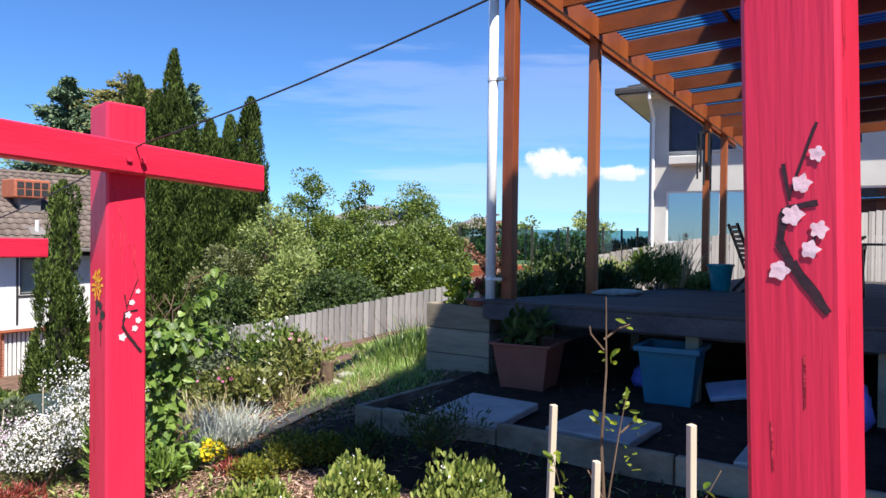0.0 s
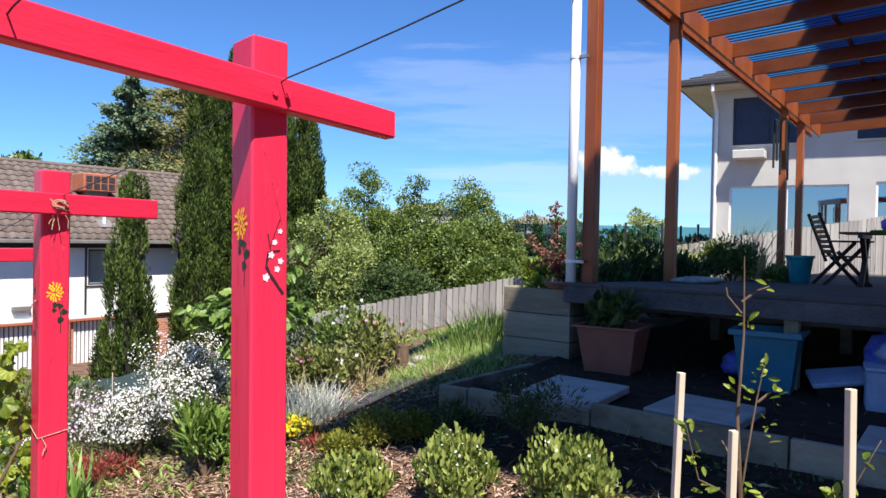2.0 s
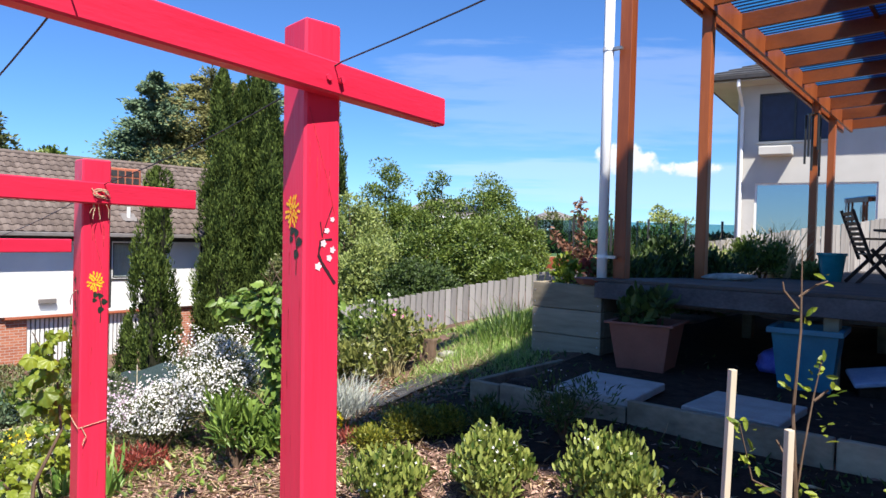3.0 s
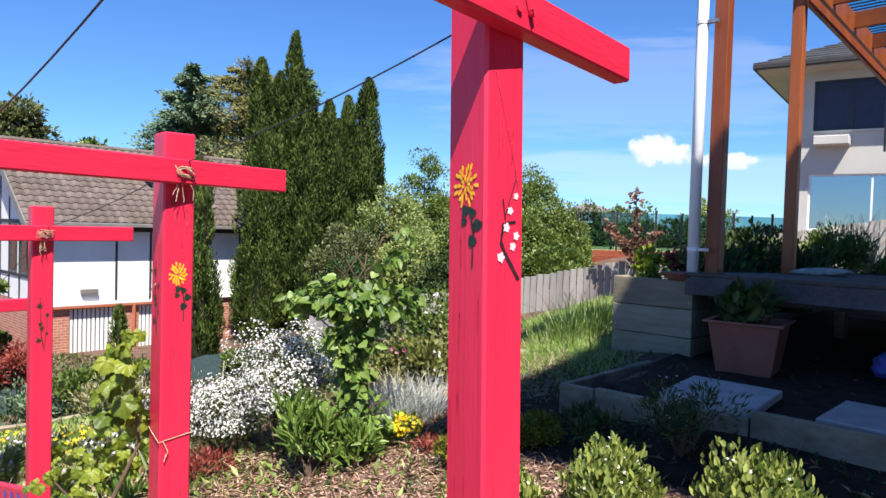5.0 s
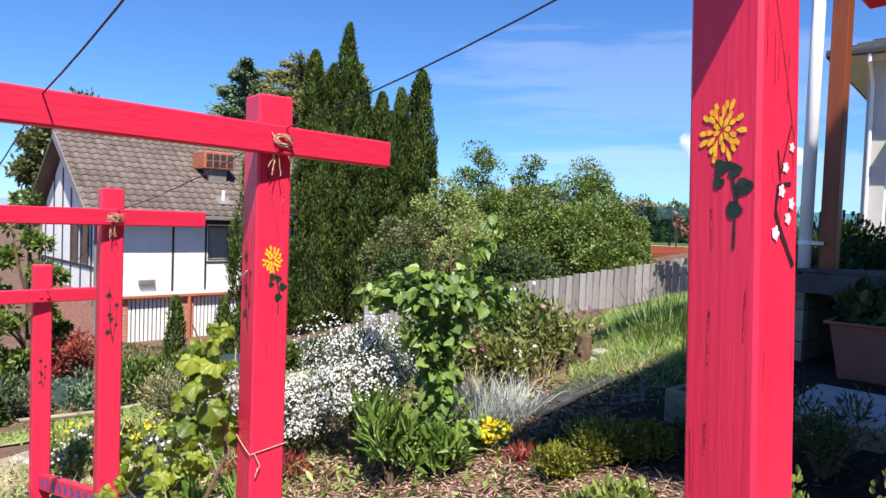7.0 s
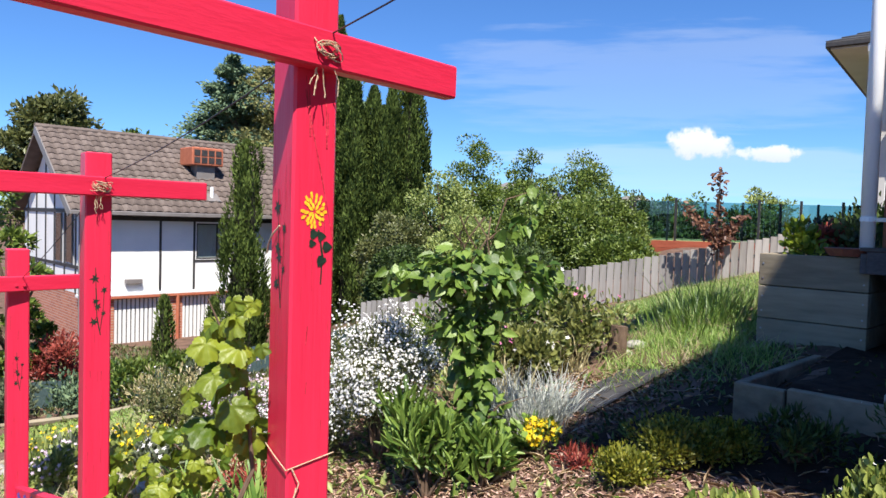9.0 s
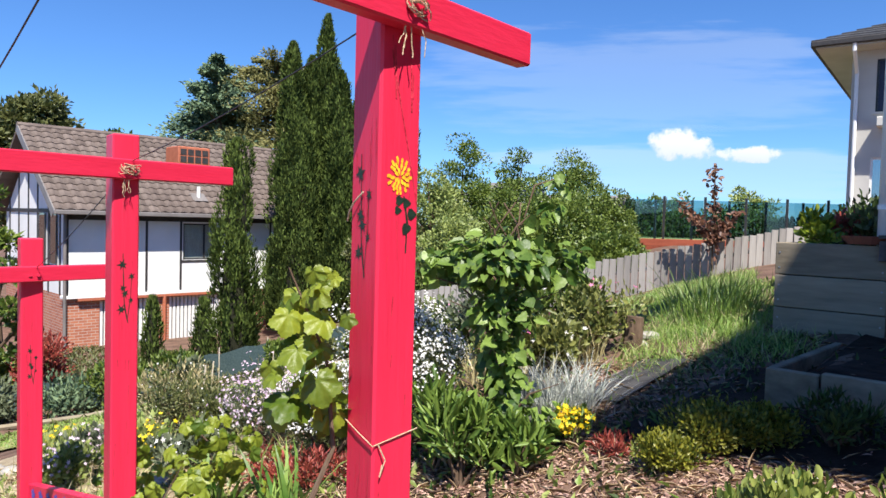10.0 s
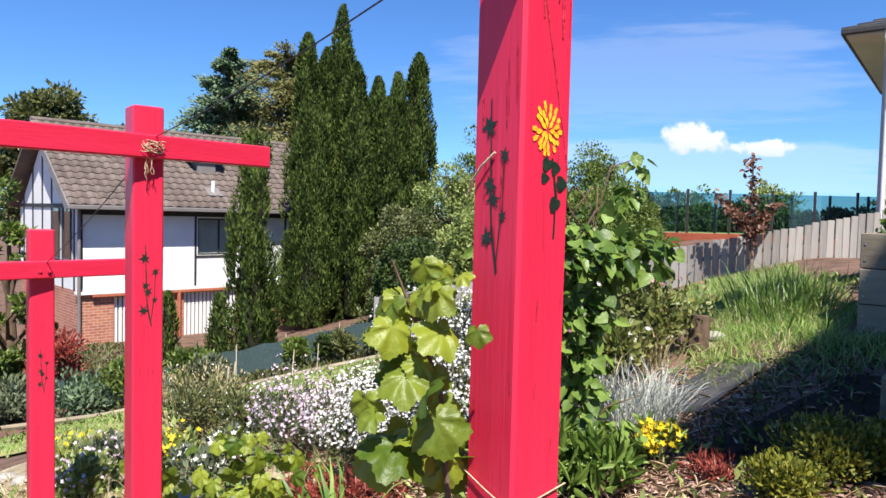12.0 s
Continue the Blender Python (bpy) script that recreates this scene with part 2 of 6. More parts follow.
L_HEDGE = leafy("pittosporum_leaf", (0.05, 0.095, 0.012), (0.34, 0.38, 0.09))
L_GOLD = leafy("golden_green_leaf", (0.05, 0.08, 0.010), (0.27, 0.26, 0.03))
L_BEAN = leafy("heart_leaf", (0.045, 0.10, 0.014), (0.22, 0.32, 0.06), bump=0.5)
L_VINE = leafy("vine_leaf", (0.065, 0.12, 0.008), (0.27, 0.32, 0.03), translucent=0.36, bump=0.6)
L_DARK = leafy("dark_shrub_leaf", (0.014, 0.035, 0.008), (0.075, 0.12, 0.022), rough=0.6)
L_CYP = leafy("cypress_spray", (0.014, 0.030, 0.008), (0.13, 0.18, 0.04), rough=0.7, translucent=0.15)
L_CON = leafy("conifer_spray", (0.045, 0.085, 0.055), (0.175, 0.24, 0.13), rough=0.7, translucent=0.1)
L_TREE = leafy("tree_leaf", (0.035, 0.075, 0.012), (0.19, 0.25, 0.045))
L_LIGHT = leafy("pale_tree_leaf", (0.09, 0.14, 0.03), (0.33, 0.38, 0.11))
L_OLIVE = leafy("olive_tree_leaf", (0.05, 0.07, 0.02), (0.17, 0.18, 0.06))
L_PINE = leafy("pine_spray", (0.10, 0.11, 0.038), (0.30, 0.28, 0.11), rough=0.7)
L_GRASS = leafy("long_grass", (0.065, 0.16, 0.018), (0.34, 0.48, 0.11), translucent=0.38)
L_DRYGRASS = leafy("dry_grass", (0.30, 0.25, 0.12), (0.55, 0.48, 0.26), translucent=0.3)
L_SILVER = leafy("silver_blade", (0.31, 0.34, 0.30), (0.66, 0.67, 0.61), rough=0.6)
L_GREY = leafy("grey_green_leaf", (0.07, 0.09, 0.05), (0.20, 0.23, 0.14), rough=0.7)
L_BURG = leafy("burgundy_leaf", (0.13, 0.018, 0.016), (0.44, 0.10, 0.07))
L_YELLOW = leafy("golden_leaf", (0.45, 0.30, 0.02), (0.75, 0.58, 0.07))
L_ROSE = leafy("rose_leaf", (0.06, 0.085, 0.018), (0.26, 0.27, 0.075))
L_BRONZE = leafy("bronze_leaf", (0.08, 0.03, 0.02), (0.26, 0.13, 0.08))
F_WHITE = leafy("white_petal", (0.74, 0.72, 0.69), (0.86, 0.84, 0.82), rough=0.7)
F_PURPLE = leafy("mauve_petal", (0.52, 0.36, 0.50), (0.76, 0.62, 0.70), rough=0.7)
F_YELLOW = leafy("yellow_petal", (0.72, 0.45, 0.005), (0.90, 0.72, 0.02), rough=0.6)
F_PINK = leafy("pink_petal", (0.55, 0.06, 0.25), (0.80, 0.35, 0.50), rough=0.6)


# ---- geometry helpers ----
class Geo:
    """Collects vertices and faces of one part."""

    def __init__(self):
        self.v, self.f = [], []

    def put(self, v, f, m=None):
        k = len(self.v)
        self.v += [tuple(m @ Vector(p)) for p in v] if m is not None else [tuple(p) for p in v]
        self.f += [tuple(i + k for i in q) for q in f]
        return self

    def box(self, lo, hi, m=None, bevel=0.0):
        if bevel <= 0:
            v = [(x, y, z) for z in (lo[2], hi[2]) for y in (lo[1], hi[1]) for x in (lo[0], hi[0])]
            return self.put(v, [(0, 2, 3, 1), (4, 5, 7, 6), (0, 1, 5, 4), (2, 6, 7, 3), (0, 4, 6, 2), (1, 3, 7, 5)], m)
        bm = bmesh.new()
        bmesh.ops.create_cube(bm, size=1)
        for q in bm.verts:
            q.co = Vector([(lo[i] + hi[i]) / 2 + q.co[i] * (hi[i] - lo[i]) for i in range(3)])
        bmesh.ops.bevel(bm, geom=bm.edges[:], offset=bevel, segments=1, affect="EDGES")
        bm.verts.index_update()
        self.put([q.co for q in bm.verts], [[q.index for q in fc.verts] for fc in bm.faces], m)
        bm.free()
        return self

    def tube(self, pts, radii, n=8, cap=True):
        k = len(self.v)
        pts = [Vector(p) for p in pts]
        if not hasattr(radii, "__len__"):
            radii = [radii] * len(pts)
        for i, p in enumerate(pts):
            d = (pts[min(i + 1, len(pts) - 1)] - pts[max(i - 1, 0)]).normalized()
            s = d.cross(Vector((0.31, 0.17, 0.93)) if abs(d.z) < 0.9 else Vector((1, 0.1, 0))).normalized()
            u = d.cross(s)
            for j in range(n):
                a = 2 * math.pi * j / n
                self.v.append(tuple(p + (s * math.cos(a) + u * math.sin(a)) * radii[i]))
        for i in range(len(pts) - 1):
            for j in range(n):
                a, b = k + i * n + j, k + i * n + (j + 1) % n
                self.f.append((a, b, b + n, a + n))
        if cap:
            self.f.append(tuple(k + j for j in range(n))[::-1])
            self.f.append(tuple(k + (len(pts) - 1) * n + j for j in range(n)))
        return self

    def poly(self, pts, m=None):
        return self.put(pts, [tuple(range(len(pts)))], m)

    def mesh(self, name):
        me = bpy.data.meshes.new(name)
        me.from_pydata(self.v, [], self.f)
        me.update()
        return me


def part(name, geo, mat, parent=None, label="", smooth=False):
    me = geo if isinstance(geo, bpy.types.Mesh) else geo.mesh(name)
    if mat is not None and not me.materials:
        me.materials.append(mat)
    if smooth:
        me.shade_smooth()
    ob = new(name, me)
    ob.parent = parent
    if label:
        ob["label"] = label
    return ob


def thing(name, label, category, m=None, group="", kind=""):
    ob = new(name)
    ob.empty_display_size = 0.1
    if m is not None:
        ob.matrix_world = m
    return tagged(ob, label, category, group, kind)


def unit(a):
    return a / np.maximum(np.linalg.norm(a, axis=1, keepdims=True), 1e-9)


KITE = (np.array([(0, 0, 0), (0.5, 0.45, 0.10), (0, 1, -0.05), (-0.5, 0.45, 0.10)]), [(0, 1, 2), (0, 2, 3)])
OVAL = (np.array([(0, 0, 0), (0.36, 0.25, 0.07), (0.5, 0.6, 0.10), (0.2, 0.95, 0.02), (0, 1, -0.04), (-0.2, 0.95, 0.02), (-0.5, 0.6, 0.10), (-0.36, 0.25, 0.07)]),
        [(0, 1, 2, 3, 4), (0, 4, 5, 6, 7)])
HEART = (np.array([(0, 0.08, 0), (0.28, 0, 0.05), (0.52, 0.22, 0.10), (0.42, 0.58, 0.05), (0, 1, -0.14), (-0.42, 0.58, 0.05), (-0.52, 0.22, 0.10), (-0.28, 0, 0.05)]),
         [(0, 1, 2, 3, 4), (0, 4, 5, 6, 7)])
def lobed_leaf():
    """A broad toothed leaf with five shallow lobes, puckered between its veins."""
    n, v = 44, [(0, 0.12, 0)]
    for ring in (0.55, 1.0):
        for i in range(n + 1):
            t = math.pi * (-0.46 + 1.92 * i / n)
            lobe = math.cos(5 * (t - math.pi / 2))
            r = (0.52 + 0.055 * lobe + (0.028 if i % 2 else -0.02) * ring) * ring
            fold = -0.06 * lobe * ring + (0.07 if ring < 1 else 0.0) - 0.24 * r * r
            v.append((1.02 * r * math.cos(t), 0.36 + r * math.sin(t) * 0.95 - 0.24 * (1 - ring), fold))
    m = n + 1
    f = [(0, i, i + 1) for i in range(1, n + 1)] + [(i, i + m, i + m + 1, i + 1) for i in range(1, n + 1)]
    return np.array(v), f


VINE = lobed_leaf()
BLADE = (np.array([(-0.5, 0, 0), (0.5, 0, 0), (0.4, 0.4, 0.03), (-0.4, 0.4, 0.03), (0.25, 0.75, -0.07), (-0.25, 0.75, -0.07), (0, 1, -0.28)]), [(0, 1, 2, 3), (3, 2, 4, 5), (5, 4, 6)])
FLOWER = (np.array([(0, 0, 0.02)] + [(r * math.cos(a * math.pi / 5), r * math.sin(a * math.pi / 5), 0.1 if a % 2 == 0 else 0.02) for a in range(10) for r in ((0.5 if a % 2 == 0 else 0.24),)]),
          [(0, 1 + i, 1 + (i + 1) % 10) for i in range(10)])


def scatter(name, tpl, pos, along, up, length, width, mat, parent=None, label=""):
    """One mesh of many leaves or petals: each runs along 'along' and faces 'up'."""
    n = len(pos)
    y = unit(np.asarray(along, float))
    x = unit(np.cross(y, np.asarray(up, float) + 1e-4))
    z = np.cross(x, y)
    tv, tf = tpl
    ln = np.broadcast_to(length, n)[:, None, None]
    wd = np.broadcast_to(width, n)[:, None, None]
    V = np.asarray(pos)[:, None, :] + x[:, None, :] * tv[None, :, 0:1] * wd + y[:, None, :] * tv[None, :, 1:2] * ln + z[:, None, :] * tv[None, :, 2:3] * ln
    V = V.reshape(-1, 3)
    k = len(tv)
    base = np.arange(n) * k
    sizes = np.array([len(q) for q in tf])
    flat = np.concatenate([np.array(q) for q in tf])
    loops = (base[:, None] + flat[None, :]).ravel()
    totals = np.tile(sizes, n)
    starts = np.concatenate(([0], np.cumsum(totals)[:-1]))
    me = bpy.data.meshes.new(name)
    me.vertices.add(len(V))
    me.vertices.foreach_set("co", V.ravel().astype(np.float32))
    me.loops.add(len(loops))
    me.loops.foreach_set("vertex_index", loops.astype(np.int32))
    me.polygons.add(len(totals))
    me.polygons.foreach_set("loop_start", starts.astype(np.int32))
    me.update(calc_edges=True)
    me.validate()
    return tagged(part(name, me, mat, parent, label), kind="stuff")


# ---- the lie of the land ----
HUB = Vector((-0.9, 0.8, 1.3))


def further(k, x, y, z=0.0):
    """A far place set k times as far from the middle of the walk."""
    return HUB + (Vector((x, y, z)) - HUB) * k


def step01(a, b, x):
    t = min(1.0, max(0.0, (x - a) / (b - a)))
    return t * t * (3 - 2 * t)


E1, E2, CORNER = Vector((0.82, -0.572, 0)), Vector((0.572, 0.82, 0)), Vector((0.75, 6.0, 0))


def yard(a, b, z=0.0):
    """A place in the deck's own axes: a along its front edge, b away behind it."""
    return CORNER + E1 * a + E2 * b + Vector((0, 0, z))


def yard_pose(a, b, z=0.0, turn=0.0):
    p = yard(a, b, z)
    return pose(p.x, p.y, p.z, 0, 0, -34.9 + turn)


def ground_z(x, y):
    z = 0.2 * max(-2.5, min(0.3, x)) + 0.26 * (max(-12.0, min(-2.5, x)) + 2.5)
    z += 0.05 * max(-3.0, min(y, 8.0))
    z -= 0.1 * max(0.0, min(y, 14.0) - 6.0) * step01(-0.5, -4.0, x)
    z -= 0.11 * max(0.0, min(y, 14.0) - 8.5) * step01(2.5, -0.5, x) * step01(-4, -0.5, x)
    a, b = E1.dot(Vector((x, y, 0)) - CORNER), E2.dot(Vector((x, y, 0)) - CORNER)
    inside = step01(-0.60, -0.40, a) * step01(-1.53, -1.36, b) * step01(14, 12, b)
    z = z + (0.34 - z) * inside
    z -= 0.13 * math.exp(-((x - 0.1) ** 2 + (y - 3.5) ** 2) / 0.7)
    return z + 0.02 * noise.noise(Vector((x * 1.3, y * 1.3, 0)))


def graded(lo, hi, fine_lo, fine_hi, step):
    xs = list(np.arange(fine_lo, fine_hi, step))
    g = step
    while xs[-1] < hi:
        g *= 1.25
        xs.append(xs[-1] + g)
    g = step
    while xs[0] > lo:
        g *= 1.25
        xs.insert(0, xs[0] - g)
    return xs


xs, ys = graded(-900, 900, -7, 4, 0.11), graded(-60, 1800, -1, 9, 0.11)
geo = Geo()
geo.v = [(x, y, ground_z(x, y)) for y in ys for x in xs]
nx = len(xs)
geo.f = [(j * nx + i, j * nx + i + 1, (j + 1) * nx + i + 1, (j + 1) * nx + i) for j in range(len(ys) - 1) for i in range(nx - 1)]
ground = tagged(part("ground", geo, GROUND, smooth=True), "dark garden soil and grass sloping down", "ground", kind="structure")


# ---- red garden arches ----
TURN = 49.0
SWING = 8.5
HALF = 0.055
SPOTS = [(0.448, 0.872, 2.20), (-0.902, 1.941, 1.805), (-2.099, 2.873, 1.541), (-3.591, 4.127, 1.273), (-4.60, 4.80, 0.738)]


def bar(a, b, w, depth, plane):
    """A painted stroke from a to b on a face; plane turns (across, up) into a place."""
    a, b = Vector(a), Vector(b)
    n = Vector((-(b - a).y, (b - a).x)).normalized() * w / 2
    out = []
    for sgn, ts in ((1, (0, 0.2, 0.42, 0.6, 0.8, 1.0)), (-1, (1.0, 0.78, 0.55, 0.35, 0.15, 0))):
        for t in ts:
            k = 0.75 + 0.45 * noise.noise(Vector((a.x * 300 + t * 9, a.y * 60, sgn * 4.0))) + 0.25 * t
            p = a.lerp(b, t) + n * sgn * k
            out.append(plane(p.x, p.y, depth))
    return out


def petal_poly(cx, cz, r, plane, depth, rng, lobes=5):
    out = []
    for i in range(lobes * 4):
        t = 2 * math.pi * i / (lobes * 4)
        k = r * (0.88 + 0.16 * math.cos(lobes * t)) * rng.uniform(0.85, 1.12)
        out.append(plane(cx + k * math.cos(t), cz + k * math.sin(t), depth))
    return out


def front(u, z, d):
    """On the face that carries the beam: u across, from its outer edge."""
    return Vector((-HALF + u, -HALF - d, z))


def side(u, z, d):
    """On the face towards the path: u across, from the far edge to the near one."""
    return Vector((-HALF - d, HALF - u, z))


def blossom_branch(parent, plane, z, s, rng, fat=1.0):
    g = Geo()
    strokes = [((0.095, -0.10), (0.055, -0.03), 0.013), ((0.055, -0.03), (0.043, 0.0), 0.012), ((0.043, 0.0), (0.05, 0.05), 0.010),
               ((0.05, 0.05), (0.085, 0.056), 0.008), ((0.055, 0.06), (0.048, 0.115), 0.005), ((0.055, 0.07), (0.085, 0.17), 0.004), ((0.085, 0.02), (0.078, -0.005), 0.003)]
    for a, b, w in strokes:
        g.poly(bar((a[0], z + a[1] * s), (b[0], z + b[1] * s), w * fat, 0.0012, plane))
    part("painted_branch", g, DARK_PAINT, parent, "dark painted twig")
    for u, dz, r in ((0.085, 0.125, 0.009), (0.068, 0.085, 0.011), (0.058, 0.04, 0.012), (0.086, 0.018, 0.011), (0.076, -0.01, 0.011), (0.042, -0.04, 0.012)):
        part("painted_blossom", Geo().poly(petal_poly(u, z + dz * s, r * fat * rng.uniform(0.9, 1.15), plane, 0.002, rng)), WHITE_PETAL, parent, "pale pink painted blossom")


def chrysanthemum(parent, plane, u, z, s, rng, flower=True):
    if flower:
        g = Geo()
        for ring, (n, r0, r1) in enumerate(((7, 0.004, 0.021), (11, 0.016, 0.035), (14, 0.029, 0.048))):
            for i in range(n):
                t = 2 * math.pi * (i + 0.5 * ring) / n + rng.uniform(-0.15, 0.15)
                a, b = r0 * s, r1 * s * rng.uniform(0.85, 1.1)
                cx, cz, w = math.cos(t), math.sin(t), 0.0078 * s
                p = [(a * cx, a * cz), ((a + b) / 2 * cx - w * cz * 0.6, (a + b) / 2 * cz + w * cx * 0.6), (b * cx - w * cz * 0.4, b * cz + w * cx * 0.4), (b * cx + w * cz * 0.4, b * cz - w * cx * 0.4), ((a + b) / 2 * cx + w * cz * 0.6, (a + b) / 2 * cz - w * cx * 0.6)]
                g.poly([plane(u + 0.85 * q[0], z + q[1] * 1.1, 0.0016) for q in p])
        part("painted_flower", g, YELLOW_PAINT, parent, "yellow painted chrysanthemum")
    g = Geo()
    g.poly(bar((u + 0.012, z - 0.05 * s), (u + 0.024, z - 0.125 * s), 0.005, 0.0012, plane))
    g.poly(bar((u + 0.022, z - 0.12 * s), (u + 0.020, z - 0.20 * s), 0.004, 0.0012, plane))
    for du, dz, r in ((0.0, -0.062, 0.013), (0.02, -0.068, 0.012), (0.034, -0.098, 0.014), (0.020, -0.135, 0.014), (-0.004, -0.088, 0.010)):
        g.poly(petal_poly(u + du, z + dz * s, r, plane, 0.0014, rng, 3))
    part("painted_leaves", g, LEAF_PAINT, parent, "dark green painted leaves")


def star_leaf(plane, u, z, r, rng):
    """A painted bunch of pointed leaves: a solid star with uneven spikes."""
    out = []
    n = 6
    turn = rng.uniform(0, 1)
    for i in range(2 * n):
        t = math.pi * i / n + turn + rng.uniform(-0.15, 0.15)
        k = r * (rng.uniform(0.85, 1.3) if i % 2 else rng.uniform(0.36, 0.5))
        out.append(plane(u + k * math.cos(t) * 0.85, z + k * math.sin(t), 0.0014))
    return out


def bamboo(parent, plane, u, z, s, rng):
    g = Geo()
    for a, b, w in (((0.010, -0.135), (-0.004, -0.06), 0.0055), ((-0.004, -0.06), (-0.008, 0.06), 0.0045), ((-0.008, 0.06), (-0.010, 0.14), 0.003), ((0.008, -0.12), (0.020, -0.03), 0.003), ((0.020, -0.03), (0.023, 0.055), 0.0025)):
        g.poly(bar((u + a[0] * s, z + a[1] * s), (u + b[0] * s, z + b[1] * s), w * s, 0.0012, plane))
    part("painted_stem", g, LEAF_PAINT, parent, "dark green painted bamboo stems")
    for du, dz, r in ((-0.012, 0.098, 0.021), (-0.009, 0.004, 0.017), (-0.002, -0.018, 0.018), (-0.015, -0.080, 0.019), (0.023, 0.050, 0.015), (0.021, -0.045, 0.012)):
        part("painted_bamboo_leaf", Geo().poly(star_leaf(plane, u + du * s, z + dz * s, r * s, rng)), LEAF_PAINT, parent, "dark green painted bamboo leaves")


def knot(parent, x, z, rng, tails=True):
    g = Geo()
    for k in range(7):
        c = Vector((x, -HALF - 0.052, z))
        pts = []
        r1, r2, ph, tl = rng.uniform(0.016, 0.048), rng.uniform(0.008, 0.022), rng.uniform(0, 6), rng.uniform(-0.5, 0.5)
        for i in range(13):
            t = ph + 2 * math.pi * i / 12
            pts.append(c + Vector((r1 * math.cos(t), -0.006 * math.sin(2 * t) + rng.uniform(-0.004, 0.004), r2 * math.sin(t) + tl * r1 * math.cos(t))))
        g.tube(pts, 0.0016, 4, False)
    if tails:
        for k in range(5):
            pts = [Vector((x + rng.uniform(-0.02, 0.02), -HALF - 0.05, z))]
            for i in range(7):
                pts.append(pts[-1] + Vector((rng.uniform(-0.008, 0.009), rng.uniform(-0.001, 0.003) if i > 1 else 0.006, -rng.uniform(0.008, 0.02))))
            g.tube(pts, 0.0015, 4, False)
    tagged(part("twine_knot", g, TWINE, parent, "pale twine tied round the crossbeam"), kind="stuff")


def garden_arch(x, y, beam_top, label, cap=0.075, left=1.15, right=0.43, tilt=0.0, lean=(0.0, 0.0), seed=1):
    rng = random.Random(seed)
    base = ground_z(x, y)
    zt = beam_top - base
    out = zt - 0.6
    stand = pose(x - lean[0] * out, y - lean[1] * out, base, -math.degrees(lean[1]), math.degrees(lean[0]), 0) @ pose(0, 0, 0, 0, 0, TURN)
    ob = thing("garden_arch", label, "garden arch", stand, "row of red garden arches")
    part("post", Geo().box((-HALF, -HALF, -0.15), (HALF, HALF, zt + cap), bevel=0.006), RED, ob, "red painted square post")
    swing = Matrix.Translation((0, -HALF - 0.02, zt)) @ pose(0, 0, 0, 0, tilt, SWING) @ Matrix.Translation((0, HALF + 0.02, -zt))
    part("crossbeam", Geo().box((-left, -HALF - 0.045, zt - 0.086), (right, -HALF + 0.001, zt), swing, 0.005), RED_BEAM, ob, "red painted crossbeam")
    for dx in (-0.018, 0.022):
        g = Geo().tube([(dx, -HALF - 0.044, zt - 0.048), (dx, -HALF - 0.054, zt - 0.048)], 0.009, 6)
        part("bolt", g, RED, ob, "painted bolt head")
    for k in range(30):
        face = front if k % 2 else side
        u, z0 = rng.uniform(0.01, 0.10), rng.uniform(0.3, zt - 0.2)
        g = Geo().poly(bar((u, z0), (u + rng.uniform(-0.004, 0.004), z0 + rng.uniform(0.02, 0.09)), rng.uniform(0.001, 0.003), 0.0008, face))
        part("paint_crack", g, RED_CHIP_SHADOW, ob, "crack in the paint")
    return ob, rng, zt


ob, rng, zt = garden_arch(*SPOTS[0], "red timber garden arch with a painted cherry branch", left=0.72, lean=(-0.0320, 0.0050), seed=3)
blossom_branch(ob, side, zt - 0.645, 0.82, rng)
ob, rng, zt = garden_arch(*SPOTS[1], "red timber garden arch painted with a blossom and yellow flower", cap=0.113, left=1.0, right=0.468, tilt=0.85, lean=(-0.0260, 0.0450), seed=4)
blossom_branch(ob, front, zt - 0.50, 0.75, rng, 0.82)
chrysanthemum(ob, side, 0.055, zt - 0.385, 0.84, rng)
# the wire's slanting shadow, painted on the face as dark strokes
g = Geo()
for a, b in (((0.012, -0.12), (0.040, -0.21)), ((0.040, -0.21), (0.068, -0.30)), ((0.068, -0.30), (0.095, -0.40))):
    g.poly(bar((a[0], zt + a[1]), (b[0], zt + b[1]), 0.0026, 0.001, front))
part("paint_crack", g, RED_CHIP_SHADOW, ob, "painted shadow line of the wire")
ob, rng, zt = garden_arch(*SPOTS[2], "red timber garden arch with yellow chrysanthemum and twine", cap=0.095, left=1.08, tilt=0.6, seed=5)
chrysanthemum(ob, front, 0.055, zt - 0.405, 0.84, rng)
bamboo(ob, side, 0.052, zt - 0.495, 1.0, rng)
g = Geo()
# first the wire's shadow as painted strokes, then real cracks
for a, b in (((0.026, -0.13), (0.052, -0.24)), ((0.052, -0.24), (0.078, -0.35)), ((0.078, -0.35), (0.104, -0.465))):
    g.poly(bar((a[0], zt + a[1]), (b[0], zt + b[1]), 0.0028, 0.001, front))
for u, z0, z1 in ((0.028, -0.10, -0.17), (0.036, -0.12, -0.235), (0.075, -0.09, -0.16), (0.079, -0.15, -0.26)):
    g.poly(bar((u, zt + z0), (u + 0.005, zt + z1), 0.004, 0.0009, front))
part("paint_crack", g, RED_CHIP_SHADOW, ob, "dark cracks and painted shadow line of the wire")
part("twine_end", Geo().tube([side(0.056, zt - 0.440, 0.004), side(0.03, zt - 0.462, 0.010), side(0.008, zt - 0.485, 0.010), side(-0.004, zt - 0.505, 0.006)], 0.0022, 5), TWINE, ob, "loose end of twine")
knot(ob, 0.0, zt - 0.045, rng)
g = Geo()
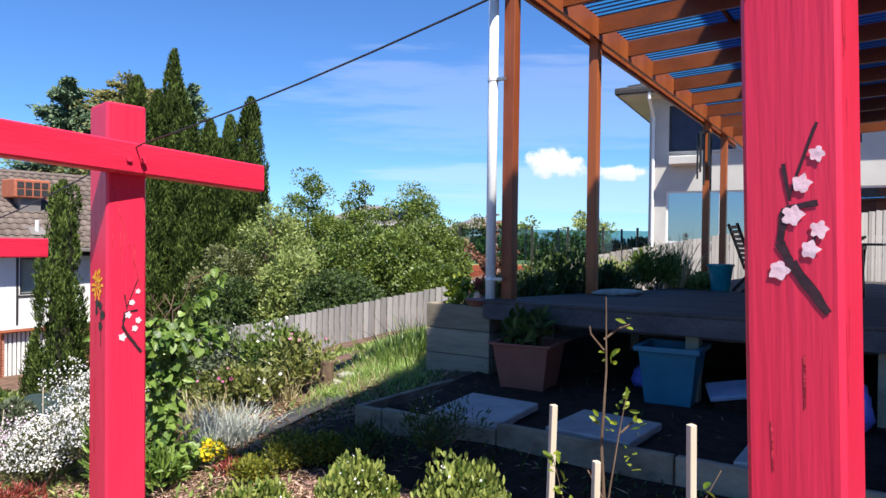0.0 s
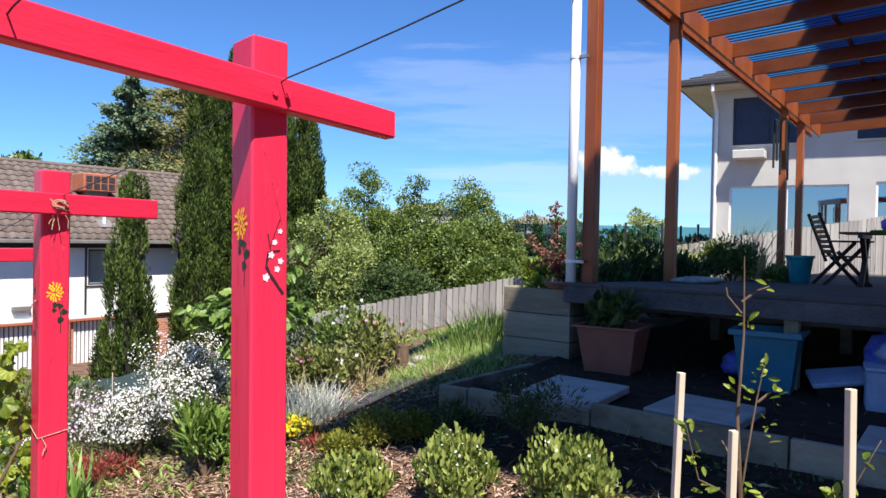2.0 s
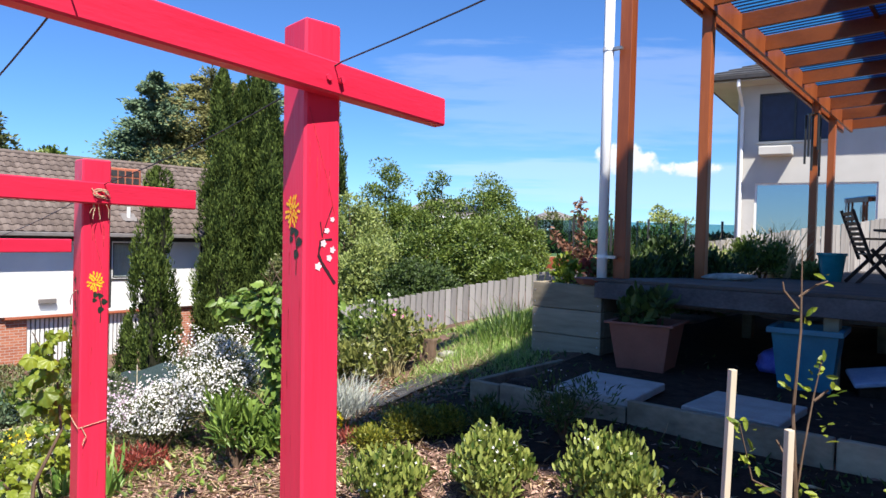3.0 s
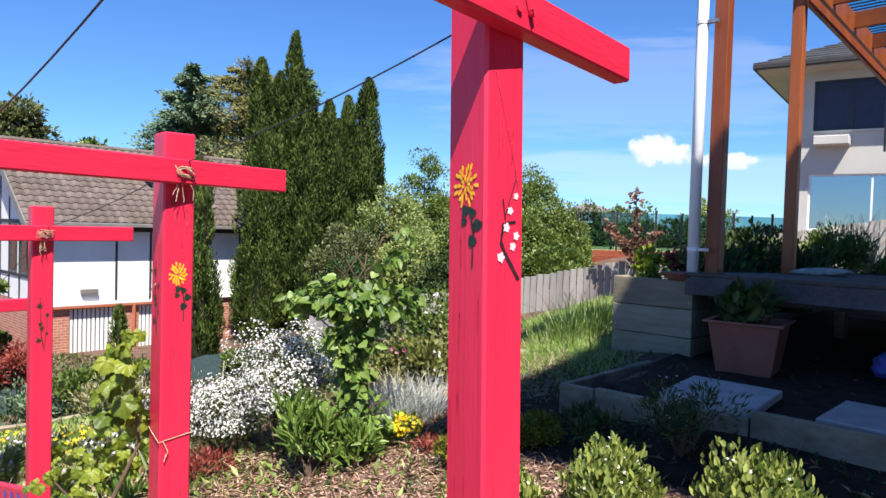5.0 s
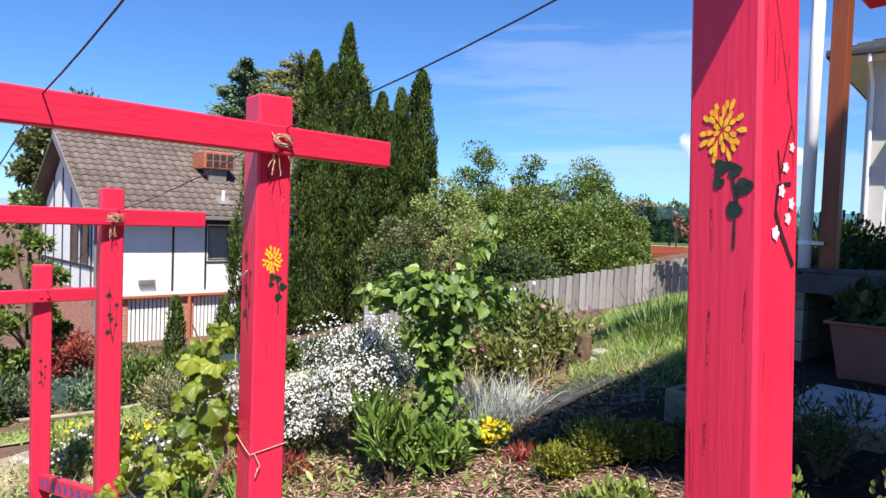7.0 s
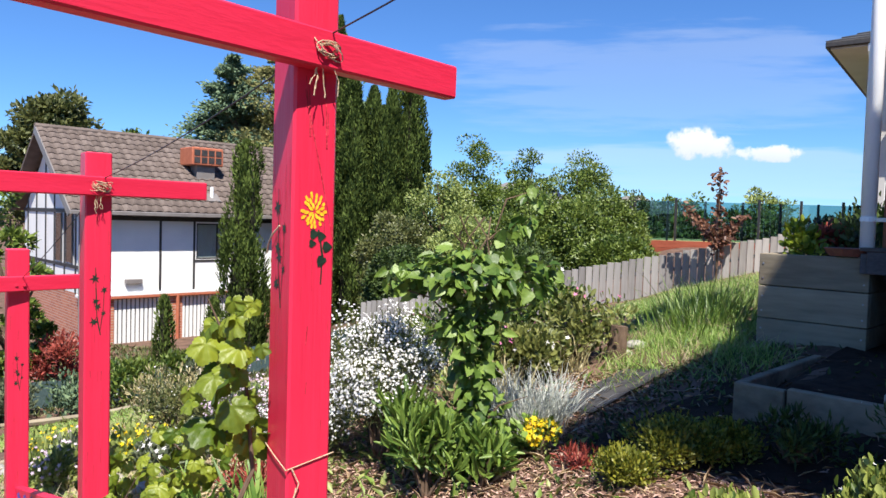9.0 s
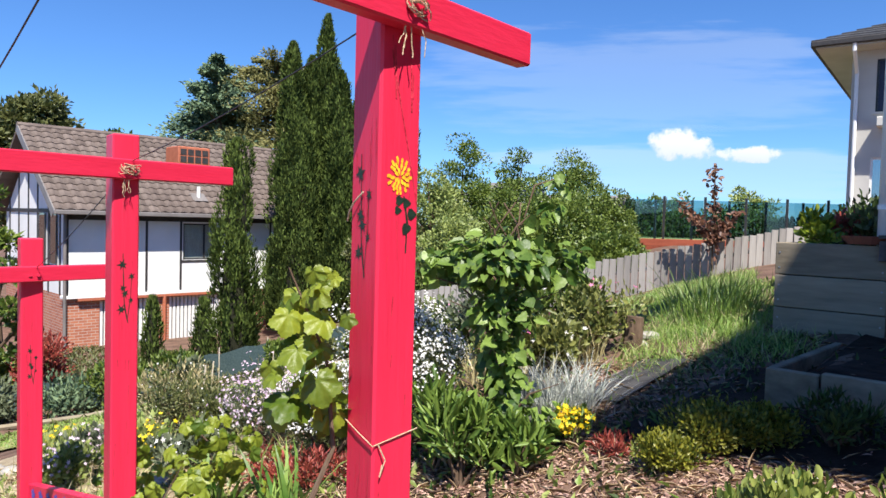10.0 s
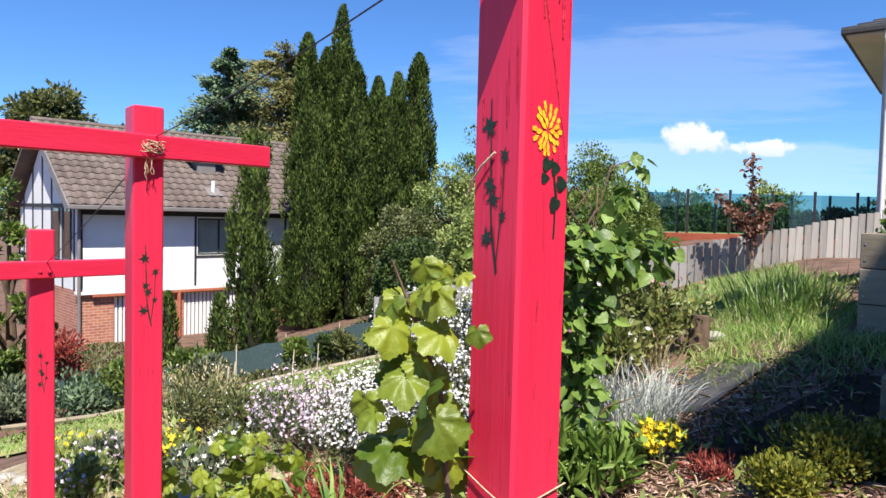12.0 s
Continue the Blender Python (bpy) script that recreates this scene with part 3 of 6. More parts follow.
g.tube([side(0.0, zt - 0.960, 0.004), side(0.05, zt - 0.975, 0.006), side(0.118, zt - 0.995, 0.006), front(0.0, zt - 0.995, 0.004), front(0.06, zt - 0.985, 0.004), front(0.118, zt - 0.975, 0.004)], 0.0015, 5)
g.tube([front(0.01, zt - 0.995, 0.006), front(0.025, zt - 1.030, 0.012), front(0.012, zt - 1.065, 0.010), front(0.02, zt - 1.040, 0.008)], 0.0018, 5)
part("twine_loop", g, TWINE, ob, "twine looped round the post")
ob, rng, zt = garden_arch(*SPOTS[3], "red timber garden arch with painted bamboo and twine", cap=0.108, left=0.88, right=0.497, seed=6)
bamboo(ob, front, 0.055, zt - 0.56, 1.1, rng)
knot(ob, 0.0, zt - 0.045, rng)
ob, rng, zt = garden_arch(*SPOTS[4], "red timber garden arch, low on the slope", cap=0.152, seed=7)
bamboo(ob, front, 0.055, zt - 0.55, 0.8, rng)

# ---- wires strung from arch to arch ----
for along_x in (0.0, -0.66):
    ends = [pose(x, y, z, 0, 0, TURN + SWING) @ Vector((along_x, -HALF - 0.046, -0.005)) for x, y, z in [(0.448, 0.872, 2.08)] + SPOTS[1:]]
    ends.insert(0, ends[0] * 2 - ends[1])
    pts = []
    for a, b in zip(ends, ends[1:]):
        for i in range(8):
            t = i / 8
            pts.append(a.lerp(b, t) - Vector((0, 0, 0.05 * 4 * t * (1 - t) * 0.5)))
    tagged(part("support_wire", Geo().tube(pts + [ends[-1]], 0.0022, 5), WIRE), "thin black wire strung between the red arches", "wire", "support wires")

# low rail between the two farthest posts
a, b = Vector((-4.60, 4.80, -0.54)), Vector((-3.591, 4.127, -0.30))
rail = thing("low_rail", "red low timber rail with blue painted flowers", "rail")
d = (b - a).normalized()
m = Matrix.Translation(a) @ d.to_track_quat("X", "Z").to_matrix().to_4x4()
ln = (b - a).length
part("board", Geo().box((0.05, -0.022, -0.05), (ln - 0.05, 0.022, 0.05), m, 0.004), RED, rail)
rng = random.Random(12)
for i in range(9):
    g = Geo()
    cx = 0.14 + i * (ln - 0.28) / 8
    g.poly([m @ Vector((cx + 0.035 * (0.8 + 0.2 * math.cos(5 * t)) * math.cos(t), -0.0235, 0.034 * (0.8 + 0.2 * math.cos(5 * t)) * math.sin(t))) for t in [k * math.pi / 10 for k in range(20)]])
    part("painted_flower", g, BLUE_PAINT, rail, "blue painted flower")

# ---- timber retaining edge, pavers ----
edge = thing("sleeper_edge", "weathered timber sleeper edging round the bed", "garden edging")
cuts = (-0.62, -0.36, 0.58, 1.70, 2.85, 4.0)
for a0, a1 in zip(cuts, cuts[1:]):
    part("sleeper", Geo().box((a0 + 0.006, -1.535, -0.1), (a1 - 0.006, -1.485, min(0.40, 0.372 + 0.05 * a0)), Matrix.Translation(CORNER) @ pose(0, 0, 0, 0, 0, -34.9), 0.006), GREYWOOD, edge)
part("sleeper", Geo().box((-0.62, -1.48, -0.1), (-0.57, -0.3, 0.34), Matrix.Translation(CORNER) @ pose(0, 0, 0, 0, 0, -34.9), 0.006), GREYWOOD, edge)
for i, (a, b, turn) in enumerate(((0.30, -1.19, 3), (1.15, -1.15, -1), (2.25, -1.18, 2))):
    p = tagged(part("paver", Geo().box((-0.27, -0.285, -0.02), (0.27, 0.285, 0.03), bevel=0.006), PAVER), "pale square concrete paver on dark soil", "paver", "concrete pavers")
    p.matrix_world = yard_pose(a, b, 0.372, turn) @ pose(0, 0, 0, 1.5 * (1 - i), 1, 0)

# raised planter box of grey sleepers
box = thing("planter_box", "grey weathered timber planter box of stacked sleepers", "planter", yard_pose(-1.11, 0.02, 0.27))
for i in range(3):
    z = i * 0.232
    part("board", Geo().box((0, 0, z), (0.70, 0.045, z + 0.226), bevel=0.005), GREYWOOD, box)
    part("board", Geo().box((0, 0.047, z), (0.045, 0.85, z + 0.226), bevel=0.005), GREYWOOD, box)
    part("board", Geo().box((0.655, 0.047, z), (0.70, 0.85, z + 0.226), bevel=0.005), GREYWOOD, box)
    for y in (0.03, 0.67):
        for dz in (0.05, 0.155):
            part("bolt", Geo().tube([(y, 0.001, z + dz), (y, -0.004, z + dz)], 0.007, 6), STEEL, box)
part("soil", Geo().box((0.046, 0.048, 0.1), (0.654, 0.84, 0.61)), SOIL, box, "dark potting soil")


# ---- deck and pergola ----
def deck_z(b):
    return 1.03 - 0.032 * max(0.0, min(b, 6.0))


DM = Matrix.Translation(CORNER) @ pose(0, 0, 0, 0, 0, -34.9)
deck = thing("deck", "weathered grey timber deck raised on stumps", "deck")
part("fascia", Geo().box((-0.42, -0.04, 0.86), (5.6, 0.0, 1.005), DM, 0.004), FASCIA, deck, "grey weathered edge beam")
part("fascia", Geo().box((-0.46, -0.04, 0.80), (-0.42, 11.4, 0.93), DM @ pose(0, 0, 0.06, -1.3, 0, 0), 0.004), FASCIA, deck, "grey weathered edge beam")
n = 80
for i in range(n):
    b = 0.004 + i * 0.142
    z = deck_z(b)
    me_board = part("deck_board", Geo().box((-0.46, b - (0.05 if i == 0 else 0), z - 0.022), (5.6, b + 0.136, z), DM), DECKING, deck)
for a in (0.1, 1.35, 2.6, 3.9, 5.2):
    for b in (0.12, 2.4, 4.8):
        part("stump", Geo().box((a - 0.05, b - 0.05, 0.2), (a + 0.05, b + 0.05, deck_z(b) - 0.03), DM, 0.004), GREYWOOD, deck)
part("joist", Geo().box((-0.4, 0.3, 0.80), (5.5, 0.35, 0.93), DM), FASCIA, deck)

pergola = thing("pergola", "orange-brown timber pergola roofed with blue polycarbonate", "pergola")
BEAM_A = -0.33


def roof_z(b):
    return 3.93 - 0.045 * max(0.0, b - 2.0)


for b in (0.22, 2.13, 7.0, 8.2):
    lo = deck_z(b)
    part("post", Geo().box((BEAM_A - 0.055, b - 0.055, lo), (BEAM_A + 0.055, b + 0.055, roof_z(b) + 0.02), DM, 0.005), MERBAU, pergola, "orange-brown square timber post")
g = Geo()
for s in (-1, 1):
    k = len(g.v)
    y0, y1 = -1.2, 9.4
    x0, x1 = BEAM_A + s * 0.075 - 0.02, BEAM_A + s * 0.075 + 0.02
    for y in (y0, y1):
        for x in (x0, x1):
            for dz in (-0.12, 0.12):
                g.v.append(tuple(DM @ Vector((x, y, roof_z(max(y, 2.0)) + dz + (0.045 * 0 if y > 2 else 0.045 * (2 - y))))))
    g.f += [tuple(k + i for i in q) for q in ((0, 1, 3, 2), (4, 6, 7, 5), (0, 4, 5, 1), (2, 3, 7, 6), (1, 5, 7, 3), (0, 2, 6, 4))]
part("edge_beam", g, MERBAU, pergola, "double timber edge beam")
for i in range(12):
    b = -0.75 + i * 0.92
    z = 3.93 - 0.045 * (b - 2.0) + 0.02
    rise = pose(0, 0, 0, 0, -2.0, 0)
    part("rafter", Geo().box((0.06, -0.023, -0.09), (6.0, 0.023, 0.10), DM @ Matrix.Translation((BEAM_A, b, z)) @ rise, 0.003), RAFTER_SHADED, pergola, "orange-brown timber rafter")
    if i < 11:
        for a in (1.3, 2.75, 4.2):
            part("nogging", Geo().box((a - 0.02, 0.023, 0.06), (a + 0.02, 0.897, 0.10), DM @ Matrix.Translation((BEAM_A, b, z)) @ rise @ pose(0, 0, 0, -2.6, 0, 0)), RAFTER_SHADED, pergola)
            part("bracket", Geo().box((0.058, 0.024, -0.05), (0.062, 0.06, 0.09), DM @ Matrix.Translation((BEAM_A, b, z)) @ rise), STEEL, pergola) if a < 2 else None
# corrugated sheets
for j in range(7):
    g = Geo()
    b0, b1 = -1.1 + j * 1.5, -1.1 + (j + 1) * 1.5
    k = 60
    for i in range(k + 1):
        b = b0 + (b1 - b0) * i / k
        z = 3.93 - 0.045 * (b - 2.0) + 0.145 + 0.020 * math.cos(2 * math.pi * i / 4)
        g.v.append(tuple(DM @ Vector((BEAM_A - 0.12, b, z - 0.005))))
        g.v.append(tuple(DM @ Vector((BEAM_A + 6.0, b, z + 0.20))))
    g.f = [(2 * i, 2 * i + 1, 2 * i + 3, 2 * i + 2) for i in range(k)]
    ribs = Geo()
    for i in range(2, k + 1, 4):
        a0, a1 = Vector(g.v[2 * i]), Vector(g.v[2 * i + 1])
        ribs.tube([a0 - Vector((0, 0, 0.012)), a1 - Vector((0, 0, 0.012))], 0.011, 5)
    part("sheet_ribs", ribs, RIB, pergola, "dark blue ribs of the roof sheet").visible_shadow = False
    part("roof_sheet", g, POLY, pergola, "blue corrugated polycarbonate sheet").visible_shadow = False

pipe = thing("downpipe", "white round downpipe strapped beside the timber post", "downpipe")
c = yard(-0.455, 0.10)
part("pipe", Geo().tube([(c.x, c.y, 0.75), (c.x, c.y, 4.1)], 0.045, 16), WHITE_METAL, pipe, smooth=True)
for z in (1.2, 3.0):
    part("collar", Geo().tube([(c.x, c.y, z), (c.x, c.y, z + 0.03)], 0.05, 16), WHITE_METAL, pipe)
    part("strap", Geo().box((-0.005, -0.02, z), (0.13, 0.02, z + 0.025), Matrix.Translation((c.x, c.y, 0)) @ pose(0, 0, 0, 0, 0, -34.9)), STEEL, pipe)


# ---- pots, tubs, furniture ----
def square_pot(name, label, m, top, foot, h, mat, category, lip=0.03):
    ob = thing(name, label, category, m)
    g = Geo()
    t, f, w = top / 2, foot / 2, 0.02
    rings = [(f, 0), (t - 0.012, h - lip), (t + 0.012, h - lip), (t + 0.012, h), (t - w, h), (t - w, h - 0.06), (f - w, 0.05)]
    for r, z in rings:
        g.v += [(-r, -r, z), (r, -r, z), (r, r, z), (-r, r, z)]
    for i in range(len(rings) - 1):
        for j in range(4):
            g.f.append((i * 4 + j, i * 4 + (j + 1) % 4, i * 4 + 4 + (j + 1) % 4, i * 4 + 4 + j))
    g.f += [(3, 2, 1, 0), tuple(len(g.v) - 4 + j for j in range(4))]
    part("body", g, mat, ob)
    rim = Geo()
    for k in range(4):
        rim.box((-t - 0.02, -t - 0.02, h - lip), (t + 0.02, -t - 0.0125, h + 0.004), pose(0, 0, 0, 0, 0, 90 * k), 0.003)
    part("rim", rim, mat, ob)
    return ob


pot = square_pot("terracotta_pot", "square terracotta planter pot holding leafy greens", yard_pose(0.11, -0.2, 0.36, 8), 0.49, 0.36, 0.37, TERRA, "plant pot", 0.014)
part("soil", Geo().box((-0.20, -0.20, 0.2), (0.20, 0.20, 0.31)), SOIL, pot)
tub = square_pot("plastic_tub", "tall square blue plastic tub standing on soil", yard_pose(1.22, 0.02, 0.35, 5), 0.44, 0.33, 0.43, TUB, "tub", 0.035)
teal = thing("teal_pot", "round teal glazed plant pot on the deck", "plant pot", Matrix.Translation((4.20, 10.55, 0.845)))
g = Geo()
g.tube([(0, 0, 0), (0, 0, 0.05), (0, 0, 0.37), (0, 0, 0.375), (0, 0, 0.41)], [0.125, 0.135, 0.18, 0.20, 0.20], 24)
part("body", g, TEAL, teal, smooth=False)


def bag(name, label, m, sx, sy, sz, mat, seed):
    bm = bmesh.new()
    bmesh.ops.create_icosphere(bm, subdivisions=3, radius=1)
    for v in bm.verts:
        k = 1 + 0.22 * noise.noise(v.co * 2.2 + Vector((seed, 0, 0))) + 0.1 * noise.noise(v.co * 5 + Vector((seed, 3, 0)))
        v.co = Vector((v.co.x * sx * k, v.co.y * sy * k, max(-0.9, v.co.z * k) * sz))
    me = bpy.data.meshes.new(name)
    bm.to_mesh(me)
    bm.free()
    ob = tagged(part(name, me, mat, smooth=True), label, "bag")
    ob.matrix_world = m
    return ob


bag("plastic_bag", "crumpled blue plastic bag under the deck", yard_pose(0.95, 0.45, 0.43), 0.2, 0.16, 0.12, BAG, 2)
bag("plastic_bag", "crumpled blue plastic bag heaped behind the foam box", yard_pose(1.98, 0.30, 0.60), 0.21, 0.15, 0.22, BAG, 7)
bag("plastic_bag", "pale blue crumpled plastic bag on the foam box", yard_pose(2.06, -0.02, 0.70), 0.17, 0.14, 0.08, FOAM, 9)
bag("plastic_bag", "crumpled violet plastic bag beside the foam box", yard_pose(2.42, -0.16, 0.50), 0.12, 0.12, 0.19, BAG, 5)
foam = thing("foam_box", "pale foam box in the shade under the deck", "box", yard_pose(2.02, -0.14, 0.335, 10))
part("body", Geo().box((-0.17, -0.15, 0), (0.17, 0.15, 0.27), bevel=0.014), FOAM, foam)
part("rim", Geo().box((-0.18, -0.16, 0.272), (0.18, 0.16, 0.292), bevel=0.006), FOAM, foam)
slab = tagged(part("foam_slab", Geo().box((-0.18, -0.14, 0), (0.18, 0.14, 0.035), bevel=0.008), FOAM), "loose pale foam slab lying beside the box", "foam slab")
slab.matrix_world = yard_pose(1.66, 0.05, 0.47, 20) @ pose(0, 0, 0, 12, -9, 0)
crate = tagged(part("timber_block", Geo().box((-0.13, -0.1, 0), (0.13, 0.1, 0.13), bevel=0.006), SOIL), "dark block of timber under the foam slab", "timber")
crate.matrix_world = yard_pose(1.66, 0.06, 0.34, 15)


def deck_chair(m):
    """A folding armchair: crossed legs, level arms, a slatted back leaning away."""
    ob = thing("garden_chair", "dark stained wooden slatted folding armchair", "chair", m)
    back = pose(0, 0.16, 0.38, -20, 0, 0)
    for x in (-0.27, 0.27):
        part("leg", Geo().box((x - 0.018, -0.025, -0.02), (x + 0.018, 0.025, 0.80), pose(0, 0.30, 0.02, 42, 0, 0), 0.004), DARKWOOD, ob)
        part("leg", Geo().box((x - 0.055, -0.025, -0.02), (x - 0.02, 0.025, 0.62), pose(0, -0.26, 0.02, -42, 0, 0), 0.004), DARKWOOD, ob)
        part("armrest", Geo().box((x - 0.03, -0.30, 0.61), (x + 0.03, 0.26, 0.635), bevel=0.004), DARKWOOD, ob)
        part("back_post", Geo().box((x - 0.018, -0.02, -0.05), (x + 0.018, 0.02, 0.68), back, 0.004), DARKWOOD, ob)
    for i in range(6):
        part("seat_slat", Geo().box((-0.25, -0.27 + i * 0.078, 0.40), (0.25, -0.205 + i * 0.078, 0.42), bevel=0.003), DARKWOOD, ob)
    for i in range(8):
        part("back_slat", Geo().box((-0.25, -0.008, 0.08 + i * 0.074), (0.25, 0.008, 0.13 + i * 0.074), back, 0.003), DARKWOOD, ob)
    return ob


deck_chair(Matrix.Translation((4.68, 10.3, 0.845)) @ pose(0, 0, 0, 0, 0, 80))
table = thing("garden_table", "dark stained wooden garden table on crossed legs", "table", Matrix.Translation((5.15, 9.55, 0.86)) @ pose(0, 0, 0, 0, 0, -35))
for i in range(7):
    part("top_slat", Geo().box((-0.75, -0.42 + i * 0.122, 0.70), (0.75, -0.31 + i * 0.122, 0.73), bevel=0.004), DARKWOOD, table)
for x in (-0.5, 0.5):
    for s in (-1, 1):
        part("leg", Geo().box((x - 0.03, -0.035, -0.44), (x + 0.03, 0.035, 0.44), Matrix.Translation((0, 0, 0.35)) @ pose(0, 0, 0, 38 * s, 0, 0), 0.004), DARKWOOD, table)
    part("rail", Geo().box((x - 0.03, -0.40, 0.65), (x + 0.03, 0.40, 0.70)), DARKWOOD, table)
bowl = tagged(part("blue_bowl", Geo().tube([(0, 0, 0), (0, 0, 0.06), (0, 0, 0.15), (0, 0, 0.2)], [0.06, 0.12, 0.13, 0.05], 16), BAG, smooth=True), "round blue glazed vase on the garden table", "vase")
bowl.matrix_world = Matrix.Translation((4.95, 9.6, 1.59))

# wind chime at the far post
chime = thing("wind_chime", "black tubular wind chime hanging from the beam", "wind chime", Matrix.Translation(yard(BEAM_A + 0.02, 6.75, 0)))
part("disc", Geo().tube([(0, 0, 3.42), (0, 0, 3.44)], 0.09, 12), BLACK_METAL, chime)
part("cord", Geo().tube([(0, 0, 3.44), (0, 0, 3.7)], 0.005, 5), BLACK_METAL, chime)
for i in range(5):
    t = i * 1.257
    part("tube", Geo().tube([(0.11 * math.cos(t), 0.11 * math.sin(t), 3.42), (0.11 * math.cos(t), 0.11 * math.sin(t), 2.45 + 0.1 * i)], 0.018, 8), BLACK_METAL, chime)

# ---- unseen house beside the walk, added and sized to throw the shade ----
QM = pose(0, 0, 0, 0, 0, -33.4)
for name, lo, hi in (("shade_wall", (2.1, 3.3, -0.6), (2.35, 12.5, 9.0)), ("shade_wall_end", (2.352, 3.3, -0.6), (6.0, 3.55, 9.0)), ("shade_wall_side", (6.002, -0.3, -0.6), (6.25, 3.55, 9.0))):
    tagged(part(name, Geo().box(lo, hi, QM), BRICK), "unseen plain brick wall added beneath the shading roof", "wall", kind="structure")
tagged(part("shade_roof", Geo().box((0.86, 0.02, 9.005), (8.2, 12.6, 9.15), QM), ROOF_GREY), "unseen grey roof slab added to throw the shade", "roof", kind="structure")

# ---- boundary fence of grey palings ----
fence = thing("paling_fence", "long grey weathered timber paling fence climbing the slope", "fence")
pal = [Geo().box((-0.062, -0.009, -1.95), (0.062, 0.009, 0.0), bevel=0.003).mesh("paling") for _ in range(1)][0]
rng = random.Random(5)
LINE = [(-4.95, 13.06, -0.333), (1.0, 11.58, 0.99), (2.9, 12.05, 1.385), (9.0, 14.6, 2.27)]
LINE = [further(1.27, *p) for p in LINE]
for (xa, ya, za), (xb, yb, zb) in zip(LINE, LINE[1:]):
    n = int(math.hypot(xb - xa, yb - ya) / 0.136)
    turn = math.degrees(math.atan2(yb - ya, xb - xa))
    for i in range(n):
        t = i / n
        p = part("paling", pal, PALING, fence)
        p.matrix_world = pose(xa + (xb - xa) * t, ya + (yb - ya) * t + (0.022 if i % 2 else 0), za + (zb - za) * t + rng.uniform(-0.015, 0.015), 0, rng.uniform(-0.8, 0.8), turn)
    for dz in (-0.3, -1.2):
        part("fence_rail", Geo().tube([(xa, ya + 0.05, za + dz), (xb, yb + 0.05, zb + dz)], 0.035, 4), PALING, fence)

# ---- neighbour's pool terrace ----
TERRACE = Matrix.Translation(HUB) @ Matrix.Scale(1.25, 4) @ Matrix.Translation(-HUB) @ pose(0.25, 20.9, 0.0, 0, 0, 9)
wall2 = thing("retaining_wall", "low red-stained timber sleeper retaining wall", "retaining wall")
for i in range(4):
    part("sleeper", Geo().box((0, -0.04, i * 0.2), (7.5, 0.04, i * 0.2 + 0.195), TERRACE, 0.006), REDWALL, wall2)
tagged(part("terrace", Geo().box((-0.2, 0.045, -0.5), (12, 12, 0.74), TERRACE), LAWN), "neighbour's raised terrace", "terrace", kind="structure")
pool = thing("glass_fence", "frameless glass pool fence with slim black posts", "fence", TERRACE @ Matrix.Translation((0.13, 0.49, 0.74)))
post_me = Geo().box((-0.03, -0.03, 0), (0.03, 0.03, 1.25), bevel=0.004).mesh("post")
for i in range(7):
    part("post", post_me, BLACK_METAL, pool).location = (i * 1.15, 0, 0)
    part("post", post_me, BLACK_METAL, pool).location = (i * 1.15 + 0.42, 2.2, 0)
    pane = part("pane", Geo().box((i * 1.15 + 0.05, -0.005, 0.06), (i * 1.15 + 1.10, 0.005, 1.15)), POOL_GLASS, pool, "clear glass panel")
    pane.visible_shadow = False
back = thing("tan_fence", "tan timber paling fence behind the pool terrace", "fence")
me = Geo().box((-0.07, -0.01, -1.6), (0.07, 0.01, 0), bevel=0.004).mesh("paling")
for i in range(14):
    p = further(1.25, -1.2 + i * 0.148, 25.2 + i * 0.02, 1.62 + 0.004 * i)
    part("paling", me, BROWNPALE, back).matrix_world = pose(p.x, p.y, p.z, 0, 0.7 * math.sin(i * 2.3), 0) @ Matrix.Scale(1.25, 4)


# ---- two-storey white neighbour house ----
WH = pose(5.98, 20.75, 0, 0, 0, -27)
WH = Matrix.Translation((-0.4, 0.4, 1.40)) @ Matrix.Scale(1.26, 4) @ Matrix.Translation((0.4, -0.4, -1.40)) @ WH
house = thing("white_house", "two-storey cream rendered house with charcoal tiled roof", "house", WH)


def wall_with_holes(parent, name, w, z0, z1, holes, mat, thick=0.2):
    """A wall along x with openings (x0, x1, z0, z1)."""
    xs = sorted({0, w, *[h[0] for h in holes], *[h[1] for h in holes]})
    zs = sorted({z0, z1, *[h[2] for h in holes], *[h[3] for h in holes]})
    g, known = Geo(), {}

    def at(i, j, k):
        if (i, j, k) not in known:
            known[i, j, k] = len(g.v)
            g.v.append((xs[i], thick * k, zs[j]))
        return known[i, j, k]

    def solid(i, j):
        if not (0 <= i < len(xs) - 1 and 0 <= j < len(zs) - 1):
            return False
        cx, cz = (xs[i] + xs[i + 1]) / 2, (zs[j] + zs[j + 1]) / 2
        return not any(h[0] < cx < h[1] and h[2] < cz < h[3] for h in holes)
    for i in range(len(xs) - 1):
        for j in range(len(zs) - 1):
            if solid(i, j):
                g.f += [(at(i, j, 0), at(i + 1, j, 0), at(i + 1, j + 1, 0), at(i, j + 1, 0)), (at(i, j, 1), at(i, j + 1, 1), at(i + 1, j + 1, 1), at(i + 1, j, 1))]
                for di, dj, p, q in ((-1, 0, (i, j), (i, j + 1)), (1, 0, (i + 1, j + 1), (i + 1, j)), (0, -1, (i + 1, j), (i, j)), (0, 1, (i, j + 1), (i + 1, j + 1))):
                    if not solid(i + di, j + dj):
                        g.f.append((at(*p, 0), at(*q, 0), at(*q, 1), at(*p, 1)))
    return part(name, g, mat, parent)


